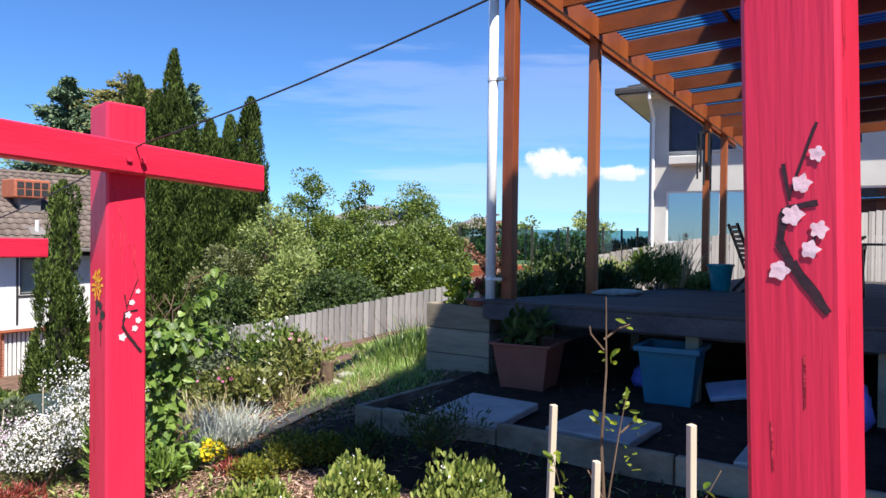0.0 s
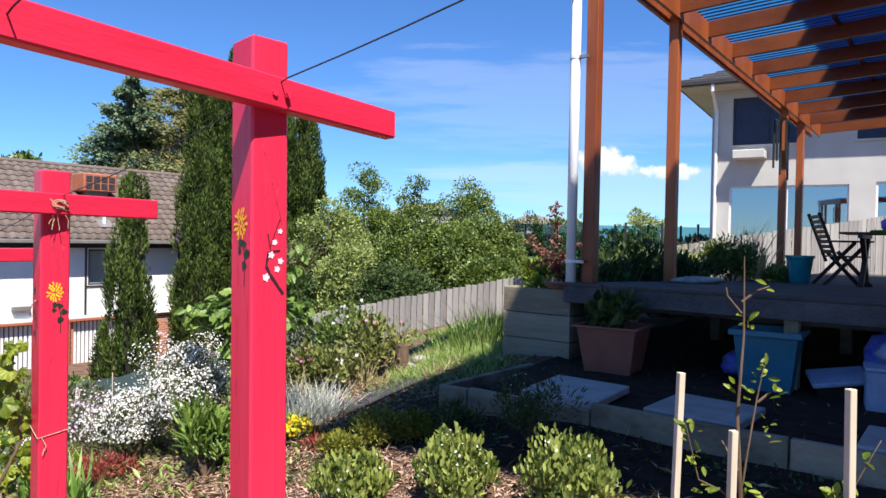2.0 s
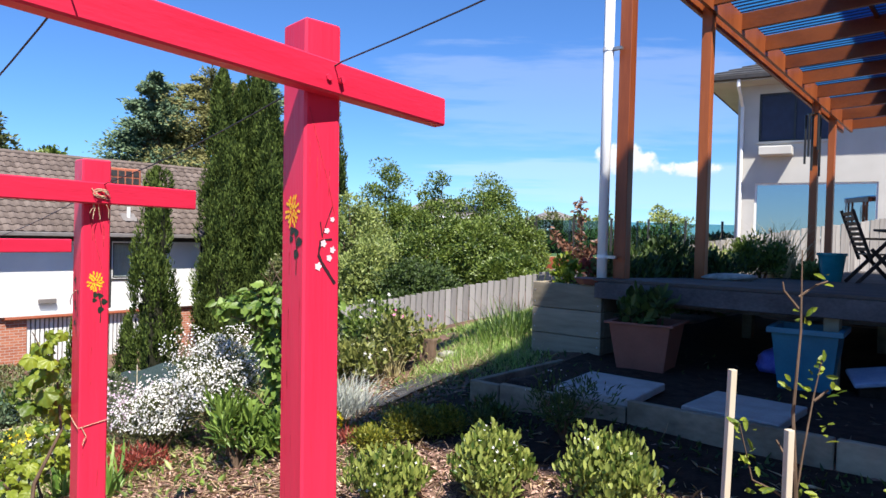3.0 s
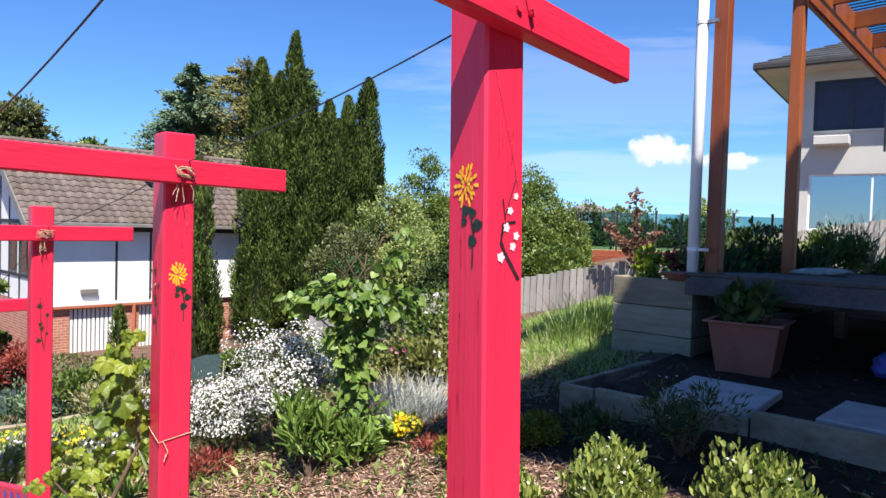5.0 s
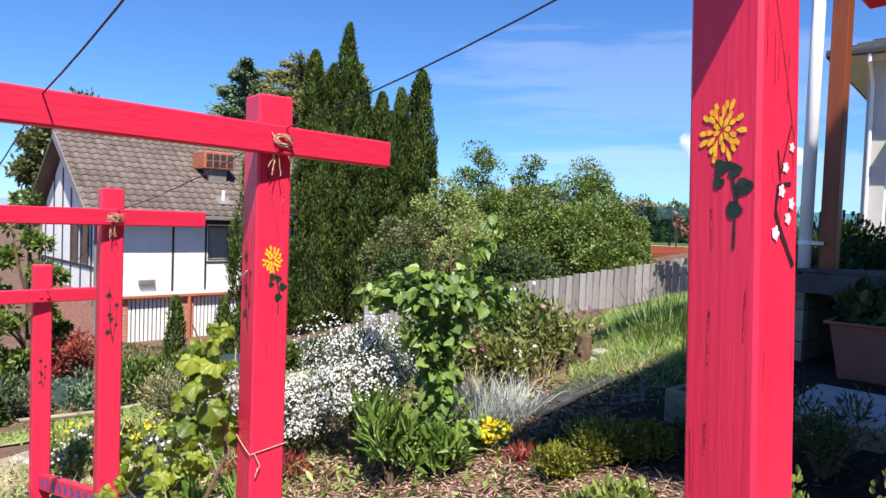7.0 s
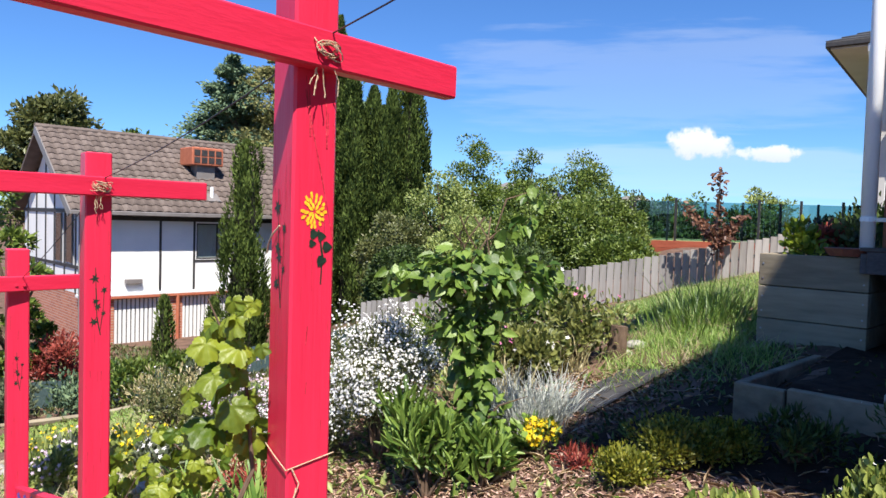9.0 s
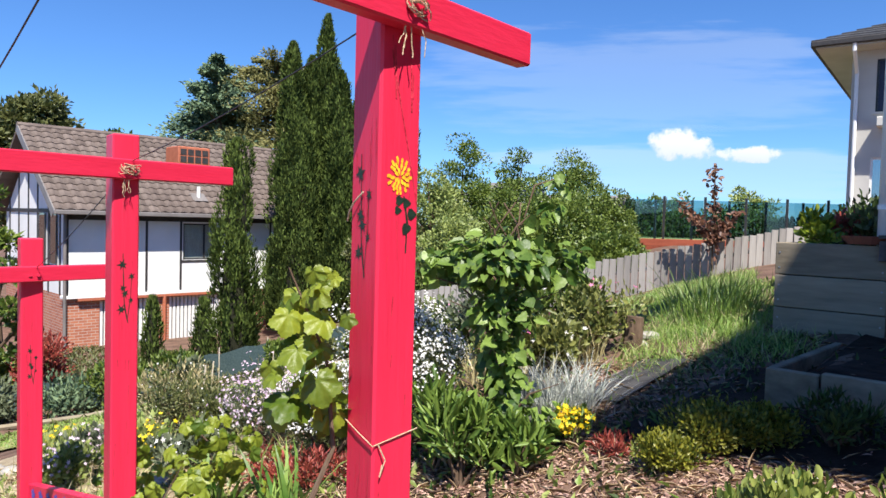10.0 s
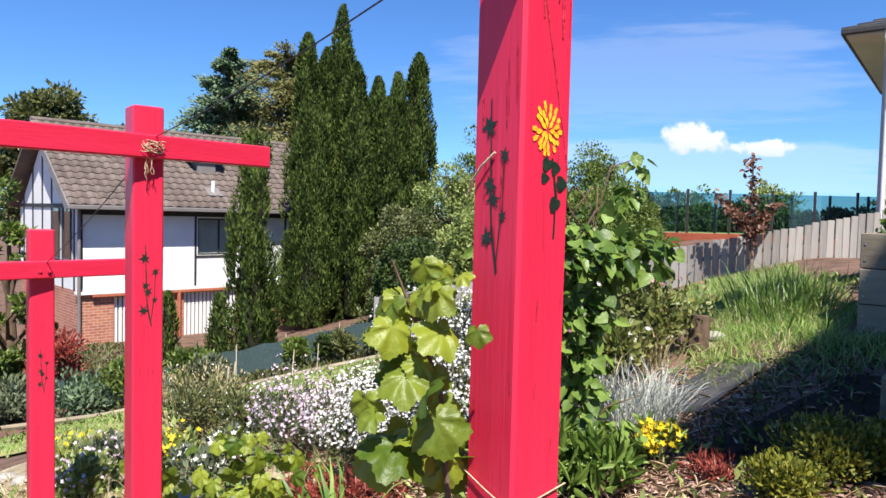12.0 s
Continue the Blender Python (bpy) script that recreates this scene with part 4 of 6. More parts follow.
def window(parent, x0, x1, z0, z1, frame_mat, bars=(), sheet=None, depth=0.08, glass=None):
    w = part("window", Geo().box((x0, depth, z0), (x1, depth + 0.012, z1)), glass or WINDOW, parent, "glazed window")
    g = Geo()
    t = 0.05
    g.box((x0, depth - 0.04, z0), (x0 + t, depth - 0.002, z1)).box((x1 - t, depth - 0.04, z0), (x1, depth - 0.002, z1))
    g.box((x0 + t, depth - 0.04, z0), (x1 - t, depth - 0.002, z0 + t)).box((x0 + t, depth - 0.04, z1 - t), (x1 - t, depth - 0.002, z1))
    part("frame", g, frame_mat, w)
    for b in bars:
        part("mullion", Geo().box((b - 0.025, depth - 0.035, z0 + t), (b + 0.025, depth - 0.002, z1 - t)), frame_mat, w)
    if sheet:
        part("blind", Geo().box((x0, depth + 0.03, z0), (x1, depth + 0.04, z1)), sheet, w)
    return w


holes = [(0.55, 2.35, 4.20, 5.54), (0.50, 3.45, 1.55, 3.05), (4.05, 6.6, 1.75, 3.10), (3.6, 5.4, 4.22, 5.52)]
wall_with_holes(house, "wall", 11, -1.0, 5.78, holes, RENDER_WALL)
part("wall", Geo().box((0, 0.2, -1), (0.2, 8, 5.78)), RENDER_WALL, house)
part("wall", Geo().box((10.8, 0.2, -1), (11, 8, 5.78)), RENDER_WALL, house)
part("wall", Geo().box((0.2, 7.8, -1), (10.8, 8, 5.78)), RENDER_WALL, house)
part("floor_slab", Geo().box((0.2, 0.2, 3.35), (10.8, 7.8, 3.6)), RENDER_WALL, house)
part("floor_slab", Geo().box((0.2, 0.2, 0.9), (10.8, 7.8, 1.1)), RENDER_WALL, house)
for i, (x0, x1, z0, z1) in enumerate(holes):
    up = z0 > 4
    window(house, x0, x1, z0, z1, BLACK_METAL if up else WHITE_METAL, [(x0 + x1) / 2], None, glass=NAVY if up else None)
    part("sill", Geo().box((x0 - 0.05, -0.05, z0 - 0.06), (x1 + 0.05, 0.05, z0)), RENDER_WALL, house)
part("soffit", Geo().box((-0.75, -0.75, 5.78), (11.75, 8.75, 5.83)), RENDER_WALL, house)
part("gutter", Geo().box((-0.85, -0.87, 5.82), (11.85, -0.75, 5.96), bevel=0.02), TRIM_DARK, house, "charcoal gutter")
part("gutter", Geo().box((-0.87, -0.75, 5.82), (-0.75, 8.8, 5.96), bevel=0.02), TRIM_DARK, house, "charcoal gutter")
g = Geo()
for k in range(14):
    t0, t1 = k / 14, (k + 1) / 14
    x0, x1, y0 = -0.85 + 4.2 * t0, 11.85 - 4.2 * t0, -0.85 + 4.2 * t0
    x2, x3, y2 = -0.85 + 4.2 * t1, 11.85 - 4.2 * t1, -0.85 + 4.2 * t1
    z0, z1 = 5.96 + 1.75 * t0 + 0.03, 5.96 + 1.75 * t1
    yb0, yb2 = 8.75 - 4.2 * t0, 8.75 - 4.2 * t1
    g.put([(x0, y0, z0), (x1, y0, z0), (x3, y2, z1), (x2, y2, z1)], [(0, 1, 2, 3)])
    g.put([(x0, yb0, z0), (x0, y0, z0), (x2, y2, z1), (x2, yb2, z1)], [(0, 1, 2, 3)])
    g.put([(x0, y0, z0 - 0.03), (x1, y0, z0 - 0.03), (x1, y0, z0), (x0, y0, z0)], [(0, 1, 2, 3)])
    g.put([(x0, yb0, z0 - 0.03), (x0, y0, z0 - 0.03), (x0, y0, z0), (x0, yb0, z0)], [(0, 1, 2, 3)])
part("roof", g, SLATE_TILE, house, "charcoal tiled hip roof")
dp = part("downpipe", Geo().tube([(0.12, -0.8, 5.86), (0.12, -0.8, 5.66), (0.12, -0.06, 5.2), (0.12, -0.06, 0)], 0.05, 10), WHITE_METAL, house)
hood = part("wall_box", Geo().box((0.62, -0.5, 3.78), (1.45, 0, 4.02), bevel=0.02), RENDER_WALL, house, "pale box on the wall under the window")

# ---- half-timbered neighbour house, down the slope ----
LH = Matrix.Translation(HUB) @ Matrix.Scale(1.09, 4) @ Matrix.Translation(-HUB) @ pose(-15.785, 19.70, 0, 0, 0, 54.5)
house = thing("tudor_house", "white half-timbered house over red brick with brown tiled roof", "house", LH)
LW, GW, Z0, Z1, ZR, BASE = 9.4, 6.4, -1.40, 1.02, 3.8, -4.6
wall_with_holes(house, "wall", LW, Z0, Z1, [(3.55, 4.75, Z0 + 1.0, 0.80)], WHITE_WALL).location = (0, 0, 0)
window(house, 3.55, 4.75, Z0 + 1.0, 0.80, TRIM_DARK, [4.3], CURTAIN, glass=CLEAR)
wall_with_holes(house, "brick_wall", LW, BASE, Z0 - 0.08, [(0.95, 2.55, -3.4, Z0 - 0.20), (3.1, 4.95, -3.4, Z0 - 0.20)], BRICK)
for x0, x1 in ((0.95, 2.55), (3.1, 4.95)):
    sl = part("slat_panel", Geo().box((x0, 0.12, -3.4), (x1, 0.14, Z0 - 0.20)), TRIM_DARK, house, "white vertical slats over dark gaps")
    k = int((x1 - x0) / 0.13)
    for i in range(k):
        xx = x0 + (i + 0.5) * (x1 - x0) / k
        part("slat", Geo().box((xx - 0.043, 0.06, -3.4), (xx + 0.043, 0.115, Z0 - 0.20)), WHITE_WALL, sl)
part("ledge", Geo().box((-0.1, -0.12, Z0 - 0.09), (LW + 0.05, 0.21, Z0 - 0.002), bevel=0.01), WHITE_WALL, house, "white ledge with a terracotta edge")
part("ledge_edge", Geo().box((0.3, -0.15, Z0 - 0.16), (4.6, -0.02, Z0 - 0.095)), COOLER, house, "terracotta coloured pipe along the ledge")
part("waste_pipe", Geo().tube([(2.9, -0.1, Z0 - 0.1), (2.9, -0.1, BASE)], 0.06, 8), COOLER, house)
for xx in (0.03, 2.35, 3.47, 4.83, 6.8):
    part("batten", Geo().box((xx - 0.035, -0.022, Z0), (xx + 0.035, -0.001, Z1)), TRIM_DARK, house, "dark timber batten")
part("batten", Geo().box((3.505, -0.022, Z0 + 0.92), (4.795, -0.001, Z0 + 0.99)), TRIM_DARK, house, "dark timber batten")
part("batten", Geo().box((0.0, -0.026, Z1 - 0.17), (LW, -0.0225, Z1)), TRIM_DARK, house, "dark band under the eave")
part("downpipe", Geo().tube([(-0.06, -0.1, Z1), (-0.06, -0.1, BASE)], 0.05, 8), ROOF_GREY, house)
part("meter_box", Geo().box((1.25, -0.16, Z0 + 0.28), (1.75, -0.001, Z0 + 0.42), bevel=0.01), ROOF_GREY, house, "small grey wall lamp box")
# gable end
g = Geo()
g.put([(0, 0.2, Z0), (0, GW, Z0), (0, GW, Z1), (0, GW / 2, ZR - 0.15), (0, 0.2, Z1 + 0.15)], [(0, 4, 3, 2, 1)])
g.put([(0.2, 0.2, Z0), (0.2, GW, Z0), (0.2, GW, Z1), (0.2, GW / 2, ZR - 0.15), (0.2, 0.2, Z1 + 0.15)], [(0, 1, 2, 3, 4)])
part("gable_wall", g, WHITE_WALL, house)
part("brick_wall", Geo().box((0.001, 0.201, BASE), (0.2, GW, Z0)), BRICK, house)
for y in (0.5, 1.6, 2.7, 3.7, 4.8, 5.9):
    part("batten", Geo().box((-0.024, y - 0.05, Z0), (-0.001, y + 0.05, Z1 + 0.1 + 0.9 * max(0, 3.2 - abs(y - 3.2)) * 0.95)), TRIM_DARK, house, "dark timber batten")
part("batten", Geo().box((-0.030, 0.2, Z1 + 0.02), (-0.0245, GW, Z1 + 0.14)), TRIM_DARK, house)
part("batten", Geo().box((-0.030, 0.2, Z0 + 0.75), (-0.0245, GW, Z0 + 0.85)), TRIM_DARK, house)
for y0, y1 in ((0.75, 1.35), (1.85, 2.45)):
    wg = part("window", Geo().box((-0.045, y0, Z0 + 0.9), (-0.031, y1, Z1)), WINDOW, house, "dark window in the gable")
    part("frame", Geo().box((-0.06, y0 - 0.05, Z0 + 0.85), (-0.046, y0, Z1)).box((-0.06, y1, Z0 + 0.85), (-0.046, y1 + 0.05, Z1)), TRIM_DARK, wg)
part("wall", Geo().box((LW - 0.2, 0.2, BASE), (LW, GW, Z1)), WHITE_WALL, house)
part("wall", Geo().box((0.2, GW - 0.2, BASE), (LW - 0.2, GW, Z1)), WHITE_WALL, house)
# roof: boards, barge, gutter, tiles
ov, run = 0.5, GW / 2 + 0.5
pitch = math.atan2(ZR - (Z1 + 0.1), run)
slope = math.hypot(run, ZR - Z1 - 0.1)
RM = Matrix.Translation((-0.45, -ov, Z1 + 0.1)) @ pose(0, 0, 0, math.degrees(pitch), 0, 0)
RL = LW + 0.9
part("roof_deck", Geo().box((0, 0, -0.08), (RL, slope, -0.02), RM), TRIM_DARK, house)
part("roof_deck", Geo().box((0, 0, -0.08), (RL, slope, 0.02), Matrix.Translation((-0.45 + RL, GW + ov, Z1 + 0.1)) @ pose(0, 0, 0, math.degrees(pitch), 0, 180)), TILE, house)
part("barge_board", Geo().box((-0.04, -0.02, -0.22), (0.0, slope, 0.03), RM, 0.004), ROOF_GREY, house)
part("gutter", Geo().box((-0.05, -0.14, -0.02), (RL, 0.0, 0.11), Matrix.Translation((-0.45, -ov, Z1 - 0.0)), 0.02), ROOF_GREY, house, "grey metal gutter")
g = Geo()
prof = [(0.0, 0.0), (0.06, 0.035), (0.14, 0.045), (0.2, 0.02), (0.3, 0.0)]
for y, lift in ((0.0, 0.03), (0.36, 0.0)):
    g.v += [(px, y, pz + lift) for px, pz in prof]
g.v += [(px, 0.0, -0.01) for px, pz in prof]
for i in range(4):
    g.f += [(i, i + 1, i + 6, i + 5), (i + 10, i + 11, i + 1, i)]
tile_me = g.mesh("roof_tile")
rows_n, cols_n = int(slope / 0.33), int(RL / 0.3)
roof = part("roof", Geo().box((0, 0, -0.018), (RL, slope, -0.006), RM), TILE, house, "brown concrete tiles")
for r in range(rows_n + 1):
    for c in range(cols_n):
        t = part("roof_tile", tile_me, TILE, roof)
        t.matrix_basis = RM @ Matrix.Translation((c * RL / cols_n, r * slope / (rows_n + 1), 0))
part("ridge_cap", Geo().tube([RM @ Vector((-0.03, slope, 0.0)), RM @ Vector((RL, slope, 0.0))], 0.11, 8), TILE, house)
cool = part("cooler", Geo().box((3.78, 0.95, 2.80), (4.93, 1.95, 3.42), bevel=0.03), COOLER, house, "terracotta evaporative cooler on the roof")
for i in range(4):
    for j in range(2):
        part("louvre", Geo().box((3.86 + i * 0.26, 0.935, 2.88 + j * 0.25), (4.07 + i * 0.26, 0.949, 3.08 + j * 0.25)), TRIM_DARK, cool)
part("cooler_base", Geo().box((4.03, 1.1, 1.6), (4.68, 1.8, 2.80)), ROOF_GREY, house)
part("flue", Geo().tube([RM @ Vector((4.6, 0.85, 0)), RM @ Vector((4.6, 0.85, 0)) + Vector((0, 0, 0.42))], 0.06, 8), WHITE_METAL, house, "white flue pipe")
part("flashing", Geo().box((4.35, 0.65, 0.045), (4.85, 1.1, 0.07), RM), ROOF_GREY, house)

# ---- distant houses beyond the trees ----
def far_house(x, y, base, eave, w, d, roof_mat, label, panels=0):
    ob = thing("distant_house", label, "house", pose(x, y, base, 0, 0, 14))
    e = eave - base
    part("wall", Geo().box((-w / 2, -d / 2, -3), (w / 2, d / 2, e)), RENDER_WALL, ob)
    g = Geo()
    o, r = 0.5, e + 0.24 * d
    g.put([(-w / 2 - o, -d / 2 - o, e), (w / 2 + o, -d / 2 - o, e), (w / 2 + o, d / 2 + o, e), (-w / 2 - o, d / 2 + o, e), (-w / 2 + d / 2, 0, r), (w / 2 - d / 2, 0, r)],
          [(0, 1, 5, 4), (1, 2, 5), (2, 3, 4, 5), (3, 0, 4), (3, 2, 1, 0)])
    part("roof", g, roof_mat, ob, "hipped roof")
    part("gutter", Geo().box((-w / 2 - o, -d / 2 - o - 0.1, e - 0.12), (w / 2 + o, -d / 2 - o - 0.004, e + 0.02)), WHITE_METAL, ob)
    tip = math.degrees(math.atan2(r - e, d / 2 + o))
    for i in range(panels):
        part("solar_panel", Geo().box((-w / 2 + d / 2 + i * 1.05, 1.0, 0.06), (-w / 2 + d / 2 + i * 1.05 + 1.0, 2.7, 0.10), Matrix.Translation((0, -d / 2 - o, e)) @ pose(0, 0, 0, tip, 0, 0), 0.01), NAVY, ob, "dark blue solar panel")
    for x0 in (-w * 0.3, w * 0.12):
        window_pane = part("window", Geo().box((x0, -d / 2 - 0.03, e - 1.7), (x0 + 1.6, -d / 2 - 0.004, e - 0.5)), WINDOW, ob, "glazed window")
        part("sill", Geo().box((x0 - 0.05, -d / 2 - 0.1, e - 1.78), (x0 + 1.65, -d / 2 - 0.032, e - 1.71)), WHITE_METAL, window_pane)


far_house(3.6, 66.0, -1.0, 2.15, 8.0, 7.0, ROOF_GREY, "distant single-storey house with a pale grey hipped roof")
far_house(-6.3, 62.0, -1.0, 2.9, 9.0, 7.0, ROOF_GREY, "distant house with solar panels on a grey roof", 4)

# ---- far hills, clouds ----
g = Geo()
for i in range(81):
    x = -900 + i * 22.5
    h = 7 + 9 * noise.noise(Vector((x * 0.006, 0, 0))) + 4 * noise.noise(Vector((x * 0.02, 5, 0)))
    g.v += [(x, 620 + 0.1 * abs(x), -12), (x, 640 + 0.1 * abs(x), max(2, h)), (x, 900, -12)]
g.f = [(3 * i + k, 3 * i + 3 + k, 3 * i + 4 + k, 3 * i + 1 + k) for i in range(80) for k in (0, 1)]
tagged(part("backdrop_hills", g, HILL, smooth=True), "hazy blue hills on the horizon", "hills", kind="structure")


def cloud(cx, cy, cz, w, h, most, stretch, seed):
    g = Geo().poly([(cx - w / 2, cy, cz - h / 2), (cx + w / 2, cy, cz - h / 2), (cx + w / 2, cy, cz + h / 2), (cx - w / 2, cy, cz + h / 2)])
    tagged(part("backdrop_cloud", g, cloud_material("cloud_glow", most, stretch, seed)), "small soft white fair-weather cloud low in the sky", "cloud", kind="structure").visible_shadow = False


cloud(49, 316, 39.0, 37, 18, 1.0, (1.6, 1, 0.7), 3.1)
cloud(79, 321, 34.5, 34, 9, 0.9, (1.8, 1, 0.5), 7.7)
cloud(60, 800, 170, 620, 150, 0.14, (1.2, 1, 2.5), 1.3)
cloud(150, 805, 75, 700, 80, 0.22, (1.2, 1, 2.0), 5.3)

# ---- planting: generators ----
def rand_dirs(r, n):
    return unit(r.normal(size=(n, 3)))


def blob_points(r, n, c, rad, shell=0.55, flat=0.0):
    """Points in an ellipsoid, denser towards its skin, and the ways out from its middle."""
    d = rand_dirs(r, n)
    if flat:
        d[:, 2] = np.maximum(d[:, 2], -flat)
    k = (shell + (1 - shell) * r.random(n)) [:, None]
    return np.asarray(c) + d * k * np.asarray(rad), d


def lumps(r, c, rad, n, size):
    """Smaller clumps over a crown, so that its outline is uneven."""
    p, d = blob_points(r, n, c, rad, 0.6, 0.6)
    return p, size * (0.6 + 0.8 * r.random(n))


def stems(r, base, tips, rad, n=5):
    g = Geo()
    for t in tips:
        mid = (np.asarray(base) + np.asarray(t)) / 2 + r.normal(size=3) * 0.06 * np.linalg.norm(np.asarray(t) - base)
        g.tube([base, tuple(mid), tuple(t)], [rad, rad * 0.7, rad * 0.25], n)
    return g


def shrub(name, label, category, x, y, w, h, leaf, tpl, ln, wd, n, seed, group="", z=None, upright=0.5, clumps=14, flowers=None, droop=0.0):
    """A leafy bush: stems from the ground and clumps of leaves."""
    r = np.random.RandomState(seed)
    gz = (ground_z(x, y) if z is None else z)
    ob = thing(name, label, category, Matrix.Translation((x, y, gz)), group)
    cs, sz = lumps(r, (0, 0, h * 0.55), (w * 0.36, w * 0.36, h * 0.34), clumps, w * 0.22)
    tagged(part("branching", stems(r, np.array((0, 0, -0.02)), cs[:10], 0.008 + 0.008 * w), BARK, ob), kind="stuff")
    per = n // clumps
    P, A = [], []
    for c, s in zip(cs, sz):
        p, d = blob_points(r, per, c, (s, s, s * 0.85), 0.35)
        P.append(p)
        A.append(d * (1 - upright) + np.array((0, 0, upright - droop)) + r.normal(size=(per, 3)) * 0.25)
    P, A = np.concatenate(P), np.concatenate(A)
    keep = P[:, 2] > 0.01
    P, A = P[keep], A[keep]
    U = unit(P - np.array((0, 0, h * 0.3))) + np.array((0, -0.2, 0.5)) + r.normal(size=P.shape) * 0.5
    scatter("foliage", tpl, P, A, U, ln * (0.6 + 0.7 * r.random(len(P))), wd * (0.6 + 0.7 * r.random(len(P))), leaf, ob)
    if flowers:
        fm, fn, fs, fl = flowers
        d = rand_dirs(r, fn)
        d[:, 2] = np.abs(d[:, 2])
        pick = r.randint(0, clumps, fn)
        Q = cs[pick] + d * (sz[pick] * (0.9 + 0.25 * r.random(fn)))[:, None]
        face = unit(d + np.array((0.1, -0.5, 0.4)) + r.normal(size=(fn, 3)) * 0.4)
        side_way = np.cross(face, rand_dirs(r, fn))
        scatter("bloom", FLOWER, Q, side_way, face, fs * (0.7 + 0.6 * r.random(fn)), fs * (0.7 + 0.6 * r.random(fn)), fm, ob, fl)
    return ob


def tuft(name, label, category, x, y, ln, n, leaf, seed, wd=0.008, spread=0.08, lean=0.45, z=None, group=""):
    """A tuft of blades rising from the ground."""
    r = np.random.RandomState(seed)
    gz = ground_z(x, y) if z is None else z
    P = np.c_[r.normal(size=(n, 2)) * spread, np.full(n, -0.01)]
    out = np.c_[P[:, :2] / max(spread, 1e-3) * 0.35 + r.normal(size=(n, 2)) * 0.4, np.zeros(n)] * lean
    A = out + np.array((0, 0, 1.0))
    ob = thing(name, label, category, Matrix.Translation((x, y, gz)), group)
    scatter("blade_tuft", BLADE, P, A, -out + r.normal(size=(n, 3)) * 0.3, ln * (0.5 + 0.6 * r.random(n)), wd, leaf, ob)
    return ob


def broad_tree(label, x, y, top, w, leaf, seed, ln=0.22, n=5000, clumps=34, z=None, low=0.15):
    """Tapered trunk, limbs and a crown of many leaf clumps."""
    r = np.random.RandomState(seed)
    gz = ground_z(x, y) if z is None else z
    h = top - gz
    ob = thing("tree", label, "tree", Matrix.Translation((x, y, gz)), "garden trees")
    cs, sz = lumps(r, (0, 0, h * (0.5 + low / 2)), (w * 0.40, w * 0.40, h * (0.45 - low / 2)), clumps, w * 0.125)
    g = Geo()
    g.tube([(0, 0, -0.2), (0.05, 0.03, h * 0.25), (0, 0.05, h * 0.55), (0.02, 0, h * 0.8)], [0.05 * h * 0.5 + 0.05, 0.018 * h + 0.03, 0.012 * h, 0.02], 8)
    for c in cs[:14]:
        s = np.array((0, 0, max(0.1, c[2] * 0.55)))
        g.tube([tuple(s), tuple((s + c) / 2 + r.normal(size=3) * 0.08), tuple(c)], [0.010 * h, 0.007 * h, 0.012], 5)
    part("trunk", g, BARK, ob)
    per = n // clumps
    P, A = [], []
    for c, s in zip(cs, sz):
        p, d = blob_points(r, per, c, (s, s, s * 0.8), 0.45)
        P.append(p)
        A.append(d + np.array((0, 0, 0.35)) + r.normal(size=(per, 3)) * 0.5)
    P, A = np.concatenate(P), np.concatenate(A)
    U = np.array((0.1, -0.4, 0.7)) + r.normal(size=P.shape) * 0.6
    scatter("crown", KITE, P, A, U, ln * (0.6 + 0.8 * r.random(len(P))), ln * 0.6, leaf, ob)
    return ob


def cypress(label, x, y, top, w, seed, n=7000, ln=0.20, z=None, taper=0.44):
    """A slim dark column: a near-black core as inner shade under upright sprays."""
    r = np.random.RandomState(seed)
    gz = ground_z(x, y) if z is None else z
    h = top - gz
    ob = thing("cypress", label, "cypress tree", Matrix.Translation((x, y, gz)), "pencil cypresses")
    part("trunk", Geo().tube([(0, 0, -0.2), (0, 0, h * 0.5), (0, 0, h * 0.93)], [0.035 * w + 0.06, 0.05 * w + 0.03, 0.01], 7), BARK, ob)

    def radius(t):
        return w / 2 * np.minimum(1, 0.80 + 1.2 * t) * np.clip(1.0 - t, 0, 1) ** taper * 1.05
    plumes = max(36, int(h * w * 10))
    which = r.randint(0, plumes, n)
    t0, a0, s0 = (r.random(plumes) ** 1.1) * 0.97, r.random(plumes) * 2 * math.pi, 0.50 + 0.66 * r.random(plumes)
    u = r.random(n)
    t = np.clip(t0[which] + (u - 0.35) * 1.25 / h * (1 + 0.3 * r.normal(size=n)), 0, 1)
    a = a0[which] + r.normal(size=n) * (0.085 + 0.13 * t)
    rr = radius(t) * s0[which] * (1.06 - 0.55 * np.abs(u - 0.35)) * (0.80 + 0.22 * r.random(n)) + 0.02
    P = np.c_[rr * np.cos(a), rr * np.sin(a), 0.015 * h + t * h * 0.975]
    out = np.c_[np.cos(a), np.sin(a), np.zeros(n)]
    A = out * (0.7 - 0.6 * u)[:, None] + np.array((0, 0, 1.0)) + r.normal(size=(n, 3)) * 0.28
    # solid tube, coloured near-black as the shade deep in the crown
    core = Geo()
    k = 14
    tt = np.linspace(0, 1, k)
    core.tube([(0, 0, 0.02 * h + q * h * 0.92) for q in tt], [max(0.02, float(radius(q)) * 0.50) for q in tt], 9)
    part("inner_shade_core", core, CORE, ob)
    scatter("crown", KITE, P, A, out + r.normal(size=(n, 3)) * 0.35, ln * (0.7 + 0.9 * r.random(n)), ln * 0.36, L_CYP, ob)
    return ob


# crown's inner shade put into a near-black colour
CORE = material("inner_shade", (0.010, 0.012, 0.007), (0.035, 0.035, 0.02), 6, 0.95, 0.8)


